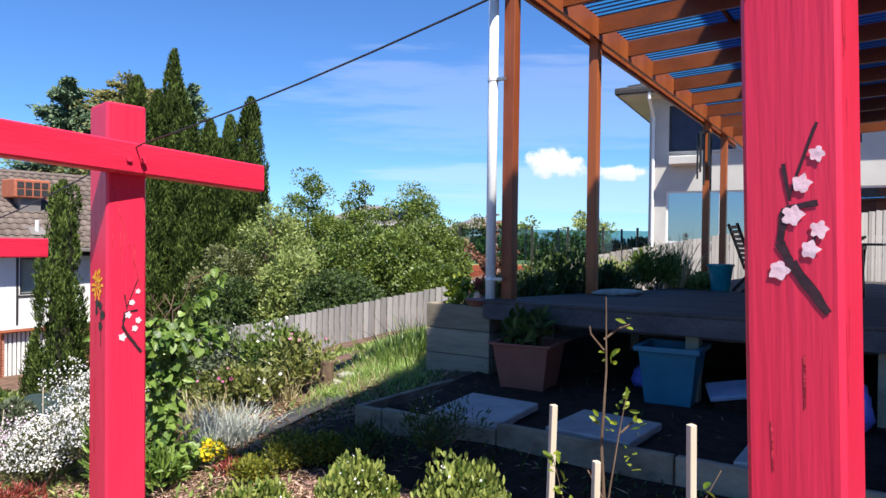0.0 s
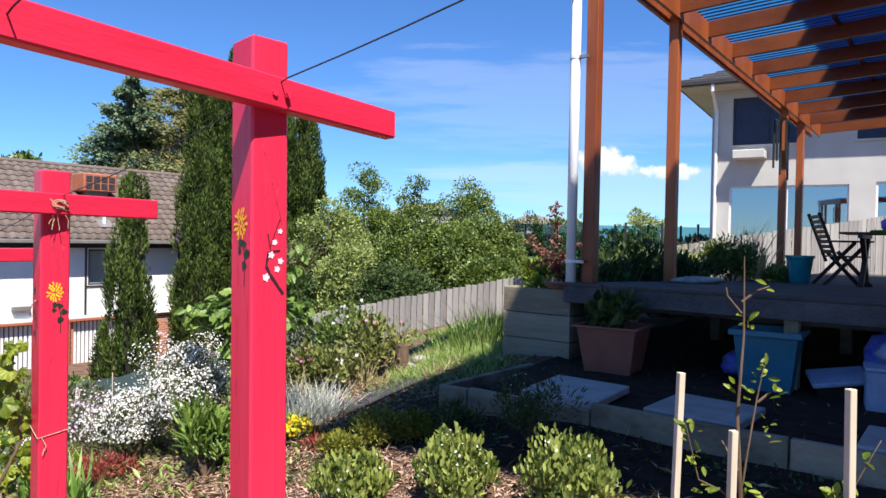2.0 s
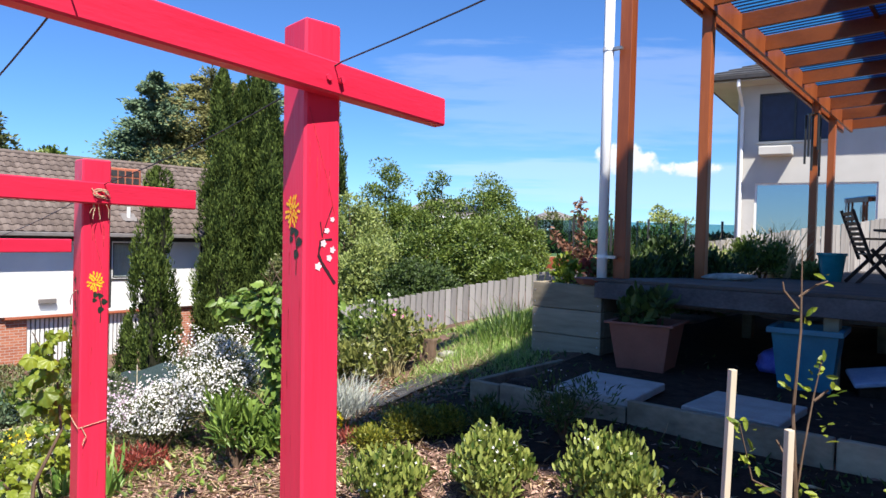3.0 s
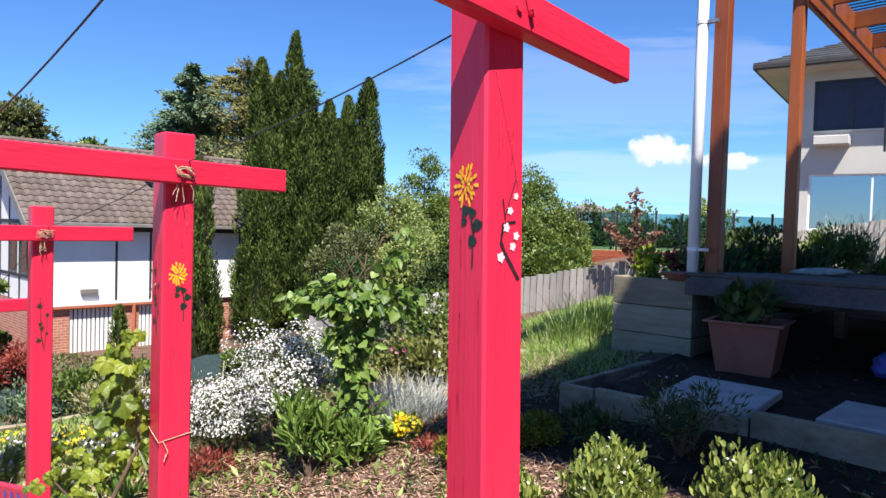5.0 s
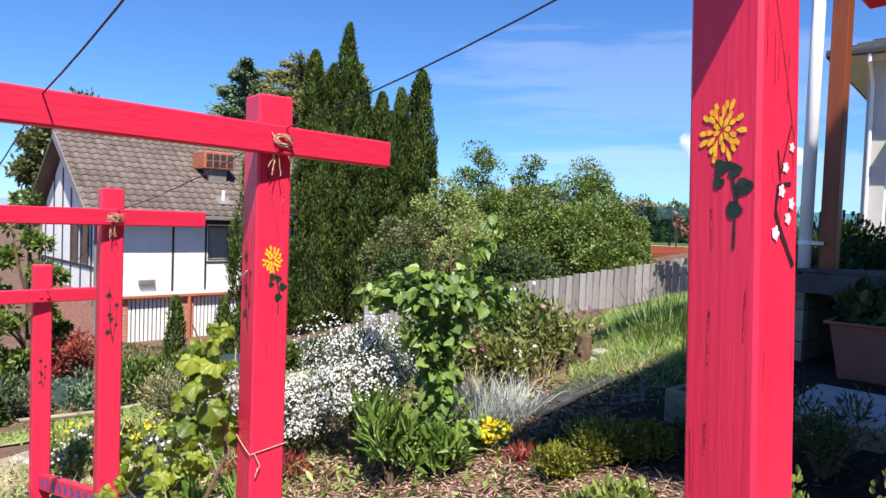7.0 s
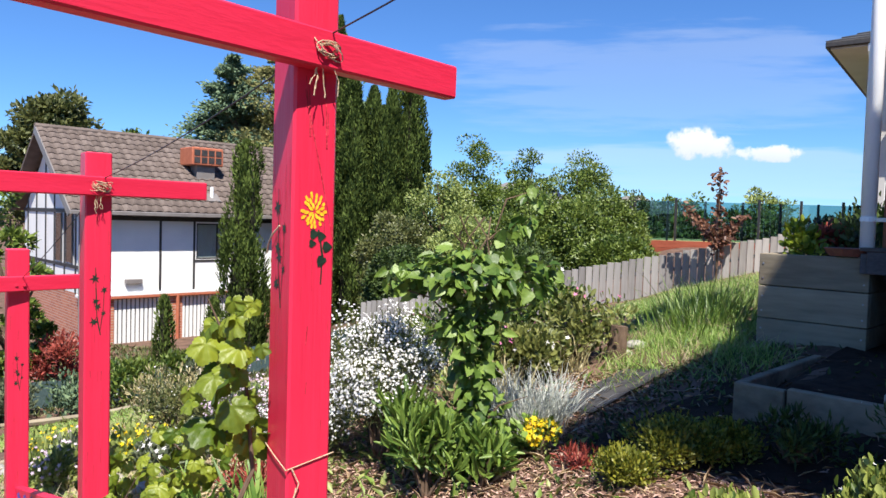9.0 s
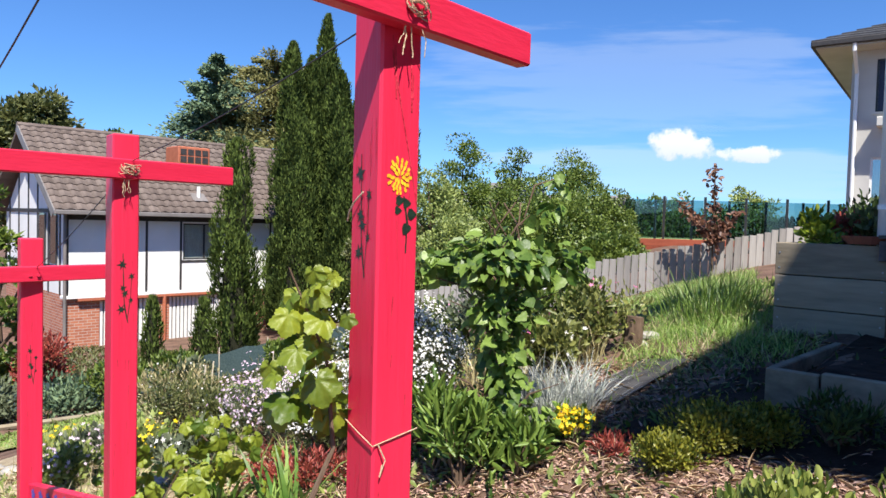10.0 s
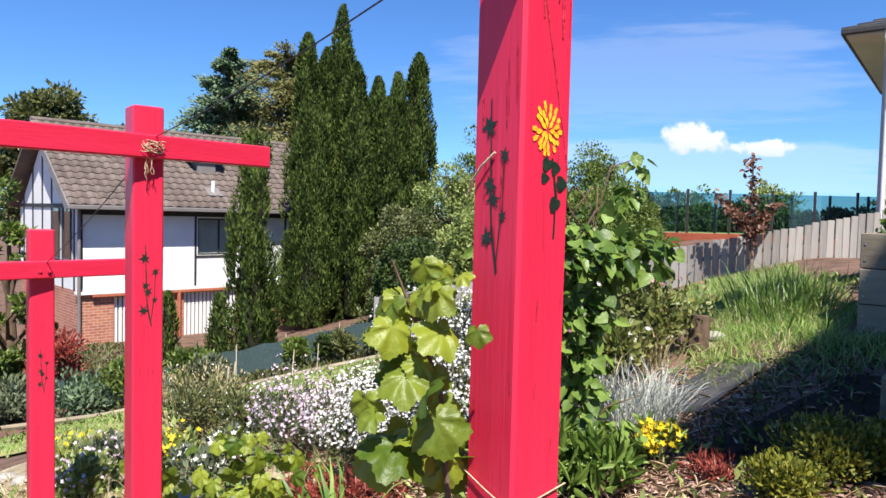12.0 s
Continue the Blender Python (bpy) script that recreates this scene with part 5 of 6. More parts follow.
def conifer(label, x, y, top, w, leaf, seed, tiers=16, n=9000, ln=0.5, blunt=0.6, z=None):
    """A big conifer: level branch plates round a straight trunk."""
    r = np.random.RandomState(seed)
    gz = ground_z(x, y) if z is None else z
    h = top - gz
    ob = thing("conifer", label, "conifer tree", Matrix.Translation((x, y, gz)), "large conifers")
    g = Geo().tube([(0, 0, -0.3), (0.1, 0, h * 0.5), (0, 0, h * 0.97)], [0.035 * h, 0.022 * h, 0.02], 8)
    P, A = [], []
    per = n // (tiers * 7)
    for i in range(tiers):
        t = 0.12 + 0.85 * i / (tiers - 1)
        reach = w / 2 * (1 - t) ** blunt * 1.25
        for j in range(7):
            a = r.uniform(0, 2 * math.pi)
            L = reach * r.uniform(0.55, 1.1)
            tip = np.array((L * math.cos(a), L * math.sin(a), h * t + r.uniform(-0.02, 0.05) * h))
            g.tube([(0, 0, h * t - 0.02 * h), tuple(tip)], [0.006 * h, 0.01], 4)
            s = r.random(per) ** 0.6
            q = np.array((0, 0, h * t)) * (1 - s)[:, None] + tip * s[:, None] + r.normal(size=(per, 3)) * np.array((0.13, 0.13, 0.05)) * (0.4 + L * 0.9)
            P.append(q)
            A.append(np.array((math.cos(a), math.sin(a), 0.15)) + r.normal(size=(per, 3)) * 0.5)
    part("trunk", g, BARK, ob)
    P, A = np.concatenate(P), np.concatenate(A)
    scatter("crown", KITE, P, A, np.array((0.3, -0.8, 0.9)) + r.normal(size=P.shape) * 0.5, ln * (0.6 + 0.8 * r.random(len(P))), ln * 0.5, leaf, ob)
    return ob


def field(name, label, category, n, seed, inside, tpl, ln, wd, leaf, lean=0.5, box=(-2, 1, 6, 10), lift=-0.005, flat=False):
    """Countless blades or chips over a stretch of ground."""
    r = np.random.RandomState(seed)
    P = []
    while len(P) < n:
        x, y = r.uniform(box[0], box[1]), r.uniform(box[2], box[3])
        if r.random() < inside(x, y):
            P.append((x, y, ground_z(x, y) + lift))
    P = np.array(P)
    if flat:
        A = np.c_[r.normal(size=(n, 2)), r.normal(size=n) * 0.25]
        U = np.array((0, 0, 1.0)) + r.normal(size=(n, 3)) * 0.35
        P[:, 2] += r.random(n) * 0.015
    else:
        out = np.c_[r.normal(size=(n, 2)), np.zeros(n)] * lean
        A = out + np.array((0, 0, 1.0))
        U = -out + r.normal(size=(n, 3)) * 0.3
    return tagged(scatter(name, tpl, P, A, U, ln * (0.45 + 0.8 * r.random(n)), wd * (0.6 + 0.7 * r.random(n)), leaf), label, category, kind="stuff")


def yab(x, y):
    v = Vector((x, y, 0)) - CORNER
    return E1.dot(v), E2.dot(v)


# ---- ground cover ----
def bed(x, y):
    a, b = yab(x, y)
    if b > -1.56 and a > -0.62:
        return 0.0
    # pale chips thinned out inside the house shade to keep it dark
    if 0.55 * x + 0.835 * y > 3.3 and 0.835 * x - 0.55 * y > -3.9:
        return 0.12
    return 1.0 if -4.2 < x < 1.2 and (y > 2.6 - 0.75 * x * 0.8) else 0.25


field("bark_mulch", "pink-brown bark chips over the bed", "mulch", 30000, 21, bed, KITE, 0.042, 0.015, MULCH, box=(-3.6, 1.3, 1.6, 6.2), flat=True)
field("straw_litter", "dry straw and stalks on the soil", "straw", 9000, 22, bed, KITE, 0.11, 0.005, STRAW, box=(-3.6, 1.2, 3.0, 6.4), flat=True)
field("leaf_litter", "dead leaves and sticks behind the sleepers", "leaf litter", 900, 23, lambda x, y: 1.0 if (yab(x, y)[1] > -1.45 and yab(x, y)[0] > -0.9 and yab(x, y)[1] < 0.5) else 0.0, KITE, 0.06, 0.012, BARK, box=(-1, 3, 3.5, 7.5), flat=True)


def grassy(x, y):
    a, b = yab(x, y)
    if a > -0.62 and b > -1.5:
        return 0
    if a > -1.2 and b > -0.1:
        return 0
    d = abs(x + 0.52 - 0.14 * (y - 7)) / (0.68 + 0.12 * max(0.0, y - 9.0))
    patch = 0.35 + 0.65 * step01(-0.25, 0.2, noise.noise(Vector((x * 2.2, y * 2.2, 5))))
    return patch * max(0.0, 1 - d * d) * step01(5.6, 6.6, y) * (1 - step01(13.6, 14.6, y))


field("long_grass", "long bright green grass on the slope", "grass", 30000, 24, grassy, BLADE, 0.125, 0.0055, L_GRASS, 0.6, (-2.4, 2.2, 5.5, 14.6))
field("dry_grass", "dry straw-coloured grass stems", "grass", 4200, 25, grassy, BLADE, 0.14, 0.0055, L_DRYGRASS, 0.5, (-2.4, 2.2, 5.5, 14.6))


def lower_bed(x, y):
    return step01(-6.9, -5.6, x) * step01(-2.6, -3.6, x) * (0.4 + 0.6 * step01(-0.2, 0.3, noise.noise(Vector((x * 1.7, y * 1.7, 9)))))


field("pale_litter", "pale dry stalks and bark scraps over the lower bed", "litter", 9000, 33, lower_bed, KITE, 0.10, 0.012, STRAW, box=(-7, -2.5, 4.4, 8.4), flat=True)
field("dry_stalks", "dry straw-coloured stalks in the lower bed", "dry grass", 3200, 34, lower_bed, BLADE, 0.20, 0.006, L_DRYGRASS, 0.6, (-7, -2.5, 4.8, 8.4))


DRYBED = material("dry_mulch", (0.20, 0.15, 0.09), (0.46, 0.38, 0.26), 5, 0.95, 0.7, fine=70)


def on_lawn(x, y):
    return 1.0 if 8.6 < y < 13.3 + 0.11 * (x + 12.6) and -9.6 - 0.65 * (y - 8.6) < x < -4.9 else 0.0


def weedy(x, y):
    a, b = yab(x, y)
    if b > -1.6 and a > -0.7:
        return 0
    if on_lawn(x, y):
        return 0
    return 0.7 * step01(-6.8, -4.8, x) * step01(3.4, 5.0, y) * step01(-0.6, -3.2, x) + 0.3 * step01(8, 11, y)


field("low_weeds", "low green weeds and seedlings", "weeds", 9000, 26, weedy, KITE, 0.085, 0.03, L_LIGHT, 0.9, (-9, 1.5, 3.6, 12))
field("green_weeds", "small bright green weeds", "weeds", 6000, 27, weedy, KITE, 0.08, 0.03, L_BEAN, 0.9, (-9, 1.5, 3.8, 12))
field("slope_grass", "rough grass on the slope by the neighbour's house", "grass", 18000, 30, lambda x, y: 1.0 if y > 14.2 or x < -12.9 else 0.06, KITE, 0.16, 0.05, L_OLIVE, 0.7, (-17, -4.5, 10, 22))
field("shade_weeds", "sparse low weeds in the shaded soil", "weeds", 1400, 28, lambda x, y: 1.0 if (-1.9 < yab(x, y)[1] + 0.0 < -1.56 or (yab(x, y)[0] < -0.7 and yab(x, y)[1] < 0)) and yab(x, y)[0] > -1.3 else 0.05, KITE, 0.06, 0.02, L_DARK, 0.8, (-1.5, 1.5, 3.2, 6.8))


def drape(name, label, category, corners, mat, lift=0.012, n=24):
    """A sheet between four corners, lying on the ground."""
    g = Geo()
    c = [Vector(q) for q in corners]
    for j in range(n + 1):
        for i in range(n + 1):
            p = c[0].lerp(c[1], i / n).lerp(c[3].lerp(c[2], i / n), j / n)
            g.v.append((p.x, p.y, ground_z(p.x, p.y) + lift + 0.01 * noise.noise(Vector((p.x * 4, p.y * 4, 2)))))
    g.f = [(j * (n + 1) + i, j * (n + 1) + i + 1, (j + 1) * (n + 1) + i + 1, (j + 1) * (n + 1) + i) for j in range(n) for i in range(n)]
    return tagged(part(name, g, mat, smooth=True), label, category, kind="structure")


drape("path_sheet", "black weed mat laid on the path", "path", [(-1.62, 5.55), (-1.32, 5.45), (-0.80, 6.15), (-1.08, 6.32)], SHEET, 0.03)
# two near-black soil sheets, laid where shade falls to darken it further
drape("shade_soil_terrace", "dark soil sheet deepening the shade behind the sleepers", "soil", [tuple(yard(-0.52, -1.44))[:2], tuple(yard(5.0, -1.44))[:2], tuple(yard(5.0, 4.5))[:2], tuple(yard(-0.52, 4.5))[:2]], SOIL, 0.016, 30)
drape("shade_soil_bed", "dark soil sheet deepening the shade in the bed", "soil", [(-1.45, 4.95), tuple(yard(3.4, -2.15))[:2], tuple(yard(3.4, -1.56))[:2], tuple(yard(-0.9, -0.9))[:2]], SOIL, 0.014, 30)
drape("lower_bed", "pale dry mulch over the lower flower bed", "mulch", [(-7.6, 5.7), (-3.4, 4.5), (-3.0, 7.6), (-7.0, 8.5)], DRYBED, 0.012, 40)
drape("lawn", "strip of mown lawn below the garden", "lawn", [(-9.6, 8.6), (-4.9, 8.4), (-5.3, 14.1), (-12.6, 13.2)], LAWN, 0.03)
field("lawn_grass", "short mown lawn grass", "grass", 9000, 29, on_lawn, BLADE, 0.05, 0.012, L_GRASS, 0.5, (-12.6, -4.9, 8.5, 14.1), lift=0.03)
pts = [(-12.6, 13.25), (-10.6, 13.55), (-8.2, 13.9), (-6.9, 14.0), (-5.3, 14.15)]
g = Geo()
g.tube([(x, y, ground_z(x, y) + 0.04) for x, y in pts], 0.06, 6)
tagged(part("lawn_edging", g, GREYWOOD), "weathered timber edging along the lawn", "garden edging")

# green mesh fence below the lawn
gf = thing("mesh_fence", "low green mesh fence on thin stakes", "fence")
pts = [(-15.0, 14.2), (-12.5, 15.2), (-10.0, 15.6), (-7.8, 15.7), (-5.4, 15.6)]
g = Geo()
for i in range(len(pts) - 1):
    for k in range(8):
        t = k / 8
        x, y = pts[i][0] * (1 - t) + pts[i + 1][0] * t, pts[i][1] * (1 - t) + pts[i + 1][1] * t
        z = ground_z(x, y)
        g.v += [(x, y, z - 0.05), (x, y, z + 0.6 + 0.03 * math.sin(k * 2.1 + i)), (x + 0.012, y + 0.008, z - 0.05), (x + 0.012, y + 0.008, z + 0.6 + 0.03 * math.sin(k * 2.1 + i))]
        if k % 4 == 0:
            part("stake", Geo().tube([(x - 0.03, y - 0.03, z - 0.1), (x - 0.03, y - 0.03, z + 0.72)], 0.011, 6), STAKE, gf)
k = len(g.v) // 4
g.f = [(4 * i + a, 4 * i + 4 + a, 4 * i + 4 + b, 4 * i + b) for i in range(k - 1) for a, b in ((0, 1), (3, 2), (1, 3))]
part("mesh_cloth", g, GREEN_FENCE, gf, "green shade mesh")

# ---- near bed ----
for i, (x, y, w, h) in enumerate(((-0.95, 3.62, 0.46, 0.30), (-0.42, 3.62, 0.54, 0.37), (0.17, 3.52, 0.54, 0.32))):
    shrub("clipped_shrub", "rounded green shrub with small oval leaves and white buds", "shrub", x, y, w, h, L_HEDGE, OVAL, 0.040, 0.020, 3200, 31 + i, "low green shrubs", upright=0.75, clumps=18, flowers=(F_WHITE, 30, 0.018, "small white flowers"))
for i, (x, y, w, h) in enumerate(((-0.98, 4.62, 0.46, 0.20), (-1.2, 4.45, 0.32, 0.13), (-0.78, 4.62, 0.34, 0.17))):
    shrub("golden_shrub", "low spreading golden-green shrub", "shrub", x, y, w, h, L_GOLD, OVAL, 0.021, 0.011, 3000, 36 + i, "golden shrubs", clumps=24, upright=0.5)
shrub("marigold", "clump of bright yellow flowers", "flower", -1.60, 4.90, 0.24, 0.22, L_BEAN, KITE, 0.05, 0.014, 260, 41, clumps=9, flowers=(F_YELLOW, 260, 0.030, "bright yellow flower heads"))
shrub("small_marigold", "small clump of yellow flowers", "flower", -0.35, 3.9, 0.12, 0.12, L_BEAN, KITE, 0.04, 0.012, 90, 42, clumps=5, flowers=(F_YELLOW, 22, 0.03, "yellow flower heads"))
shrub("pink_flowers", "low clump of pink daisies", "flower", -0.62, 2.98, 0.26, 0.16, L_GREY, KITE, 0.05, 0.008, 250, 43, clumps=8, flowers=(F_PINK, 60, 0.03, "pink flower heads"))
shrub("red_succulent", "low reddish ground cover", "ground cover", -1.42, 4.7, 0.22, 0.07, L_BURG, KITE, 0.045, 0.01, 300, 44, clumps=10)
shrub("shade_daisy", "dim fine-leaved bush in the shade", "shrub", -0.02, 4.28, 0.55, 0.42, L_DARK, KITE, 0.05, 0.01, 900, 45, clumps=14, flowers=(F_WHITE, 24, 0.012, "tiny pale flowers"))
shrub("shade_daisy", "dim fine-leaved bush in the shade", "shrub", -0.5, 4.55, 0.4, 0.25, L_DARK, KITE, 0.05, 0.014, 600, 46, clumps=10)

# young tree between stakes
for i, (x, y, top, lean) in enumerate(((0.433, 2.78, 0.90, 1.5), (0.84, 2.30, 0.955, -1.0), (0.575, 2.58, 0.74, 0.5))):
    s = tagged(part("stake", Geo().box((-0.0125, -0.0125, -0.2), (0.0125, 0.0125, top - ground_z(x, y)), bevel=0.002), STAKE), "pale square hardwood stake beside the sapling", "garden stake", "garden stakes")
    s.matrix_world = pose(x, y, ground_z(x, y), 0, lean, 20)
r = np.random.RandomState(50)
sx, sy = 0.62, 2.62
sap = thing("sapling", "thin young fruit tree with sparse light green leaves", "sapling", Matrix.Translation((sx, sy, ground_z(sx, sy))))
g = Geo()
H = 1.10
main = [(0, 0, -0.02), (0.005, 0, 0.3), (-0.012, 0.01, 0.62), (0.0, 0, 0.9), (-0.005, 0, H + 0.08)]
g.tube(main, [0.010, 0.008, 0.006, 0.004, 0.002], 6)
P, A = [], []
for line in (((0, 0, 0.30), (0.03, 0.02, 0.48), (0.06, 0.03, 0.66), (0.085, 0.03, 0.80)), ((0, 0, 0.30), (-0.07, 0, 0.35), (-0.15, -0.02, 0.39), (-0.20, -0.03, 0.58)), ((-0.005, 0, 0.42), (-0.06, 0.02, 0.52)), ((-0.01, 0, 0.98), (-0.06, 0, 1.04), (-0.065, 0, 1.07)), ((-0.01, 0, 1.02), (0.04, 0, 1.06), (0.09, 0.02, 1.075)), ((0.065, 0.03, 0.66), (0.11, 0.03, 0.70))):
    g.tube(line, [0.0045, 0.0038, 0.003, 0.0016][:len(line)], 5)
for dx, dy, z, k in ((0.02, 0, 0.95, 6), (0.07, 0.03, 0.77, 9), (0.035, 0.02, 0.70, 6), (0.115, 0.03, 0.70, 6), (0.10, 0.03, 0.56, 6), (-0.19, -0.03, 0.56, 9), (-0.17, -0.03, 0.46, 7), (-0.13, -0.02, 0.37, 7), (0.02, 0, 0.34, 6), (-0.05, 0, 0.24, 8), (0.09, 0, 1.08, 3), (-0.03, 0.01, 0.72, 3)):
    for _ in range(k):
        P.append((dx + r.normal() * 0.014, dy + r.normal() * 0.014, z + r.normal() * 0.022))
        A.append((r.uniform(-1, 1), r.uniform(-1, 1), r.uniform(-0.3, 0.8)))
part("stem", g, BARK, sap)
scatter("foliage", OVAL, np.array(P), np.array(A), np.array((0, -0.6, 0.8)) + r.normal(size=(len(P), 3)) * 0.4, 0.026 + 0.024 * r.random(len(P)), 0.018, L_VINE, sap)
shrub("golden_bush", "small upright bush with golden yellow leaves", "shrub", 0.73, 1.45, 0.17, 0.90, L_YELLOW, OVAL, 0.030, 0.015, 420, 47, clumps=12, upright=0.7)
x, y = 0.98, 2.35
sp2 = thing("sapling", "low leaning shoot with a few light green leaves", "sapling", Matrix.Translation((x - 0.28, y - 0.05, ground_z(x, y))))
part("stem", Geo().tube([(0, 0, 0), (0.05, 0, 0.30), (0.25, 0.05, 0.62)], [0.006, 0.005, 0.002], 6), BARK, sp2)
P = np.array([(0.02 + 0.22 * t * t, 0.04 * t, 0.16 + 0.46 * t) for t in r.random(22)])
scatter("foliage", OVAL, P, r.normal(size=(22, 3)) + np.array((0, 0, 0.4)), np.array((0, -0.4, 1.0)) + r.normal(size=(22, 3)) * 0.4, 0.05, 0.024, L_VINE, sp2)

# ---- climbing bean on its stake ----
r = np.random.RandomState(60)
x, y = -1.97, 4.90
bean = thing("climbing_plant", "tall climbing plant with heart-shaped green leaves on a stake", "climbing plant", Matrix.Translation((x, y, ground_z(x, y))))
g = Geo()
g.tube([(0, 0, -0.1), (0.02, 0, 0.98)], 0.011, 6)
part("stake", g, STAKE, bean, "thin pale stake")
g = Geo()
for k in range(5):
    pts = [(0.06 * math.cos(i * 0.9 + k * 1.3) * (1 + 0.03 * i), 0.06 * math.sin(i * 0.9 + k * 1.3), 0.10 * i) for i in range(14)]
    g.tube(pts, 0.004, 5)
arms = ((-0.46, 0.0, 0.93), (-0.30, 0.10, 1.10), (0.40, 0.08, 1.06), (0.28, 0.36, 1.46), (0.12, 0.12, 1.24), (-0.10, -0.12, 1.22), (-0.26, -0.12, 0.80), (0.30, 0.0, 0.86), (-0.32, 0.0, 0.42), (0.30, 0.02, 0.38))
for t in arms:
    z0 = max(0.1, min(0.9, t[2] - 0.25))
    g.tube([(0, 0, z0), (t[0] * 0.5, t[1] * 0.5, t[2] - 0.06), t], [0.006, 0.005, 0.002], 5)
part("branching", g, BARK, bean)
P, d = [], []
for n, c, rad in ((260, (0, 0, 0.20), (0.33, 0.26, 0.20)), (130, (0.02, 0, 0.50), (0.12, 0.12, 0.20)), (170, (0, 0, 0.74), (0.17, 0.15, 0.16)), (330, (-0.02, 0, 1.00), (0.27, 0.22, 0.17)), (95, (-0.32, 0.02, 0.98), (0.16, 0.12, 0.10)), (105, (0.26, 0.06, 1.00), (0.18, 0.14, 0.13)), (16, (0.14, 0.14, 1.20), (0.10, 0.10, 0.08)), (14, (0.27, 0.34, 1.43), (0.08, 0.08, 0.06)), (16, (0.23, 0.26, 1.28), (0.07, 0.07, 0.10))):
    p, q = blob_points(r, n, c, rad, 0.35)
    P.append(p)
    d.append(q)
P, d = np.concatenate(P), np.concatenate(d)
P[:, 2] = np.maximum(P[:, 2], 0.04)
A = d * np.array((0.9, 0.9, 0.3)) + np.array((0, -0.1, -0.55)) + r.normal(size=P.shape) * 0.45
scatter("foliage", HEART, P, A, d * 0.8 + np.array((0.1, -0.35, 0.9)) + r.normal(size=P.shape) * 0.6, 0.076 * (0.45 + 0.8 * r.random(len(P))), 0.066 * (0.5 + 0.7 * r.random(len(P))), L_BEAN, bean)
for i, (x, y, w, h) in enumerate(((-2.12, 4.55, 0.34, 0.40), (-2.28, 4.78, 0.36, 0.46), (-1.86, 4.62, 0.26, 0.26))):
    shrub("leafy_perennial", "bright green perennial with long pointed leaves", "perennial", x, y, w, h, L_BEAN, OVAL, 0.095, 0.024, 330, 161 + i, "leafy perennials", upright=0.6, clumps=12)

# ---- flowering mounds ----
for i, (x, y, w, h) in enumerate(((-2.62, 5.35, 0.85, 0.86), (-2.50, 5.08, 0.66, 0.80), (-2.95, 5.15, 0.6, 0.55))):
    shrub("white_daisy_bush", "airy bush thick with small white daisies", "flowering bush", x, y, w, h, L_OLIVE, KITE, 0.05, 0.007, 3000, 63 + i, "white daisy bushes", clumps=30, upright=0.6, flowers=(F_WHITE, 3000, 0.0175, "small white daisy flowers"))
for i, (x, y, w, h) in enumerate(((-3.55, 5.75, 0.8, 0.52), (-3.1, 5.55, 0.55, 0.42))):
    shrub("mauve_daisy_bush", "mound of pale mauve daisies", "flowering bush", x, y, w, h, L_GREY, KITE, 0.05, 0.008, 1500, 67 + i, "mauve daisy bushes", clumps=28, flowers=(F_PURPLE, 850, 0.024, "pale mauve flowers"))
for i, (x, y) in enumerate(((-2.85, 4.75), (-3.2, 4.95))):
    shrub("burgundy_plant", "low plant with burgundy red leaves", "perennial", x, y, 0.40, 0.17, L_BURG, KITE, 0.04, 0.012, 700, 70 + i, "burgundy plants", clumps=10)
for i, (x, y, ln) in enumerate(((-1.70, 5.28, 0.36), (-1.56, 5.45, 0.32), (-1.80, 5.5, 0.32))):
    tuft("silver_grass", "silvery white grassy tuft", "ornamental grass", x, y, ln * 1.12, 240, L_SILVER, 75 + i, 0.007, 0.08, 0.65, group="silver tufts")
for i, (x, y, w, h, leaf) in enumerate(((-1.75, 7.1, 0.9, 0.75, L_TREE), (-1.38, 6.85, 0.75, 0.58, L_ROSE), (-2.3, 7.5, 0.9, 0.8, L_GREY), (-2.0, 6.4, 0.6, 0.45, L_ROSE), (-1.65, 6.35, 0.5, 0.42, L_ROSE), (-2.75, 7.6, 0.8, 0.6, L_TREE))):
    shrub("rose_bush", "rangy rose bush with mixed green and bronze leaves", "rose bush", x, y, w, h, leaf, OVAL, 0.055, 0.03, 1400, 80 + i, "rose bushes", clumps=22, flowers=(F_PINK if i % 2 else F_WHITE, 22, 0.04, "faded pink roses"))
for i, (x, y) in enumerate(((-1.9, 6.0), (-2.2, 6.2), (-1.45, 6.55))):
    tuft("dried_perennial", "dry tan perennial stalks", "perennial", x, y, 0.36, 90, L_DRYGRASS, 90 + i, 0.012, 0.09, 0.7)
for i, (x, y, h) in enumerate(((-0.95, 7.02, 0.08), (-1.08, 6.85, 0.07))):
    bag("garden_rock", "pale rough garden rock at the grass edge", Matrix.Translation((x, y, ground_z(x, y) + h * 0.3)), 0.10, 0.07, h * 0.5, STONE, 11 + i)["category"] = "rock"
tagged(part("log_stump", Geo().tube([(-1.12, 6.72, ground_z(-1.12, 6.72) - 0.05), (-1.10, 6.73, ground_z(-1.12, 6.72) + 0.26)], [0.075, 0.065], 10), BARK), "short weathered log post in the bed", "log")

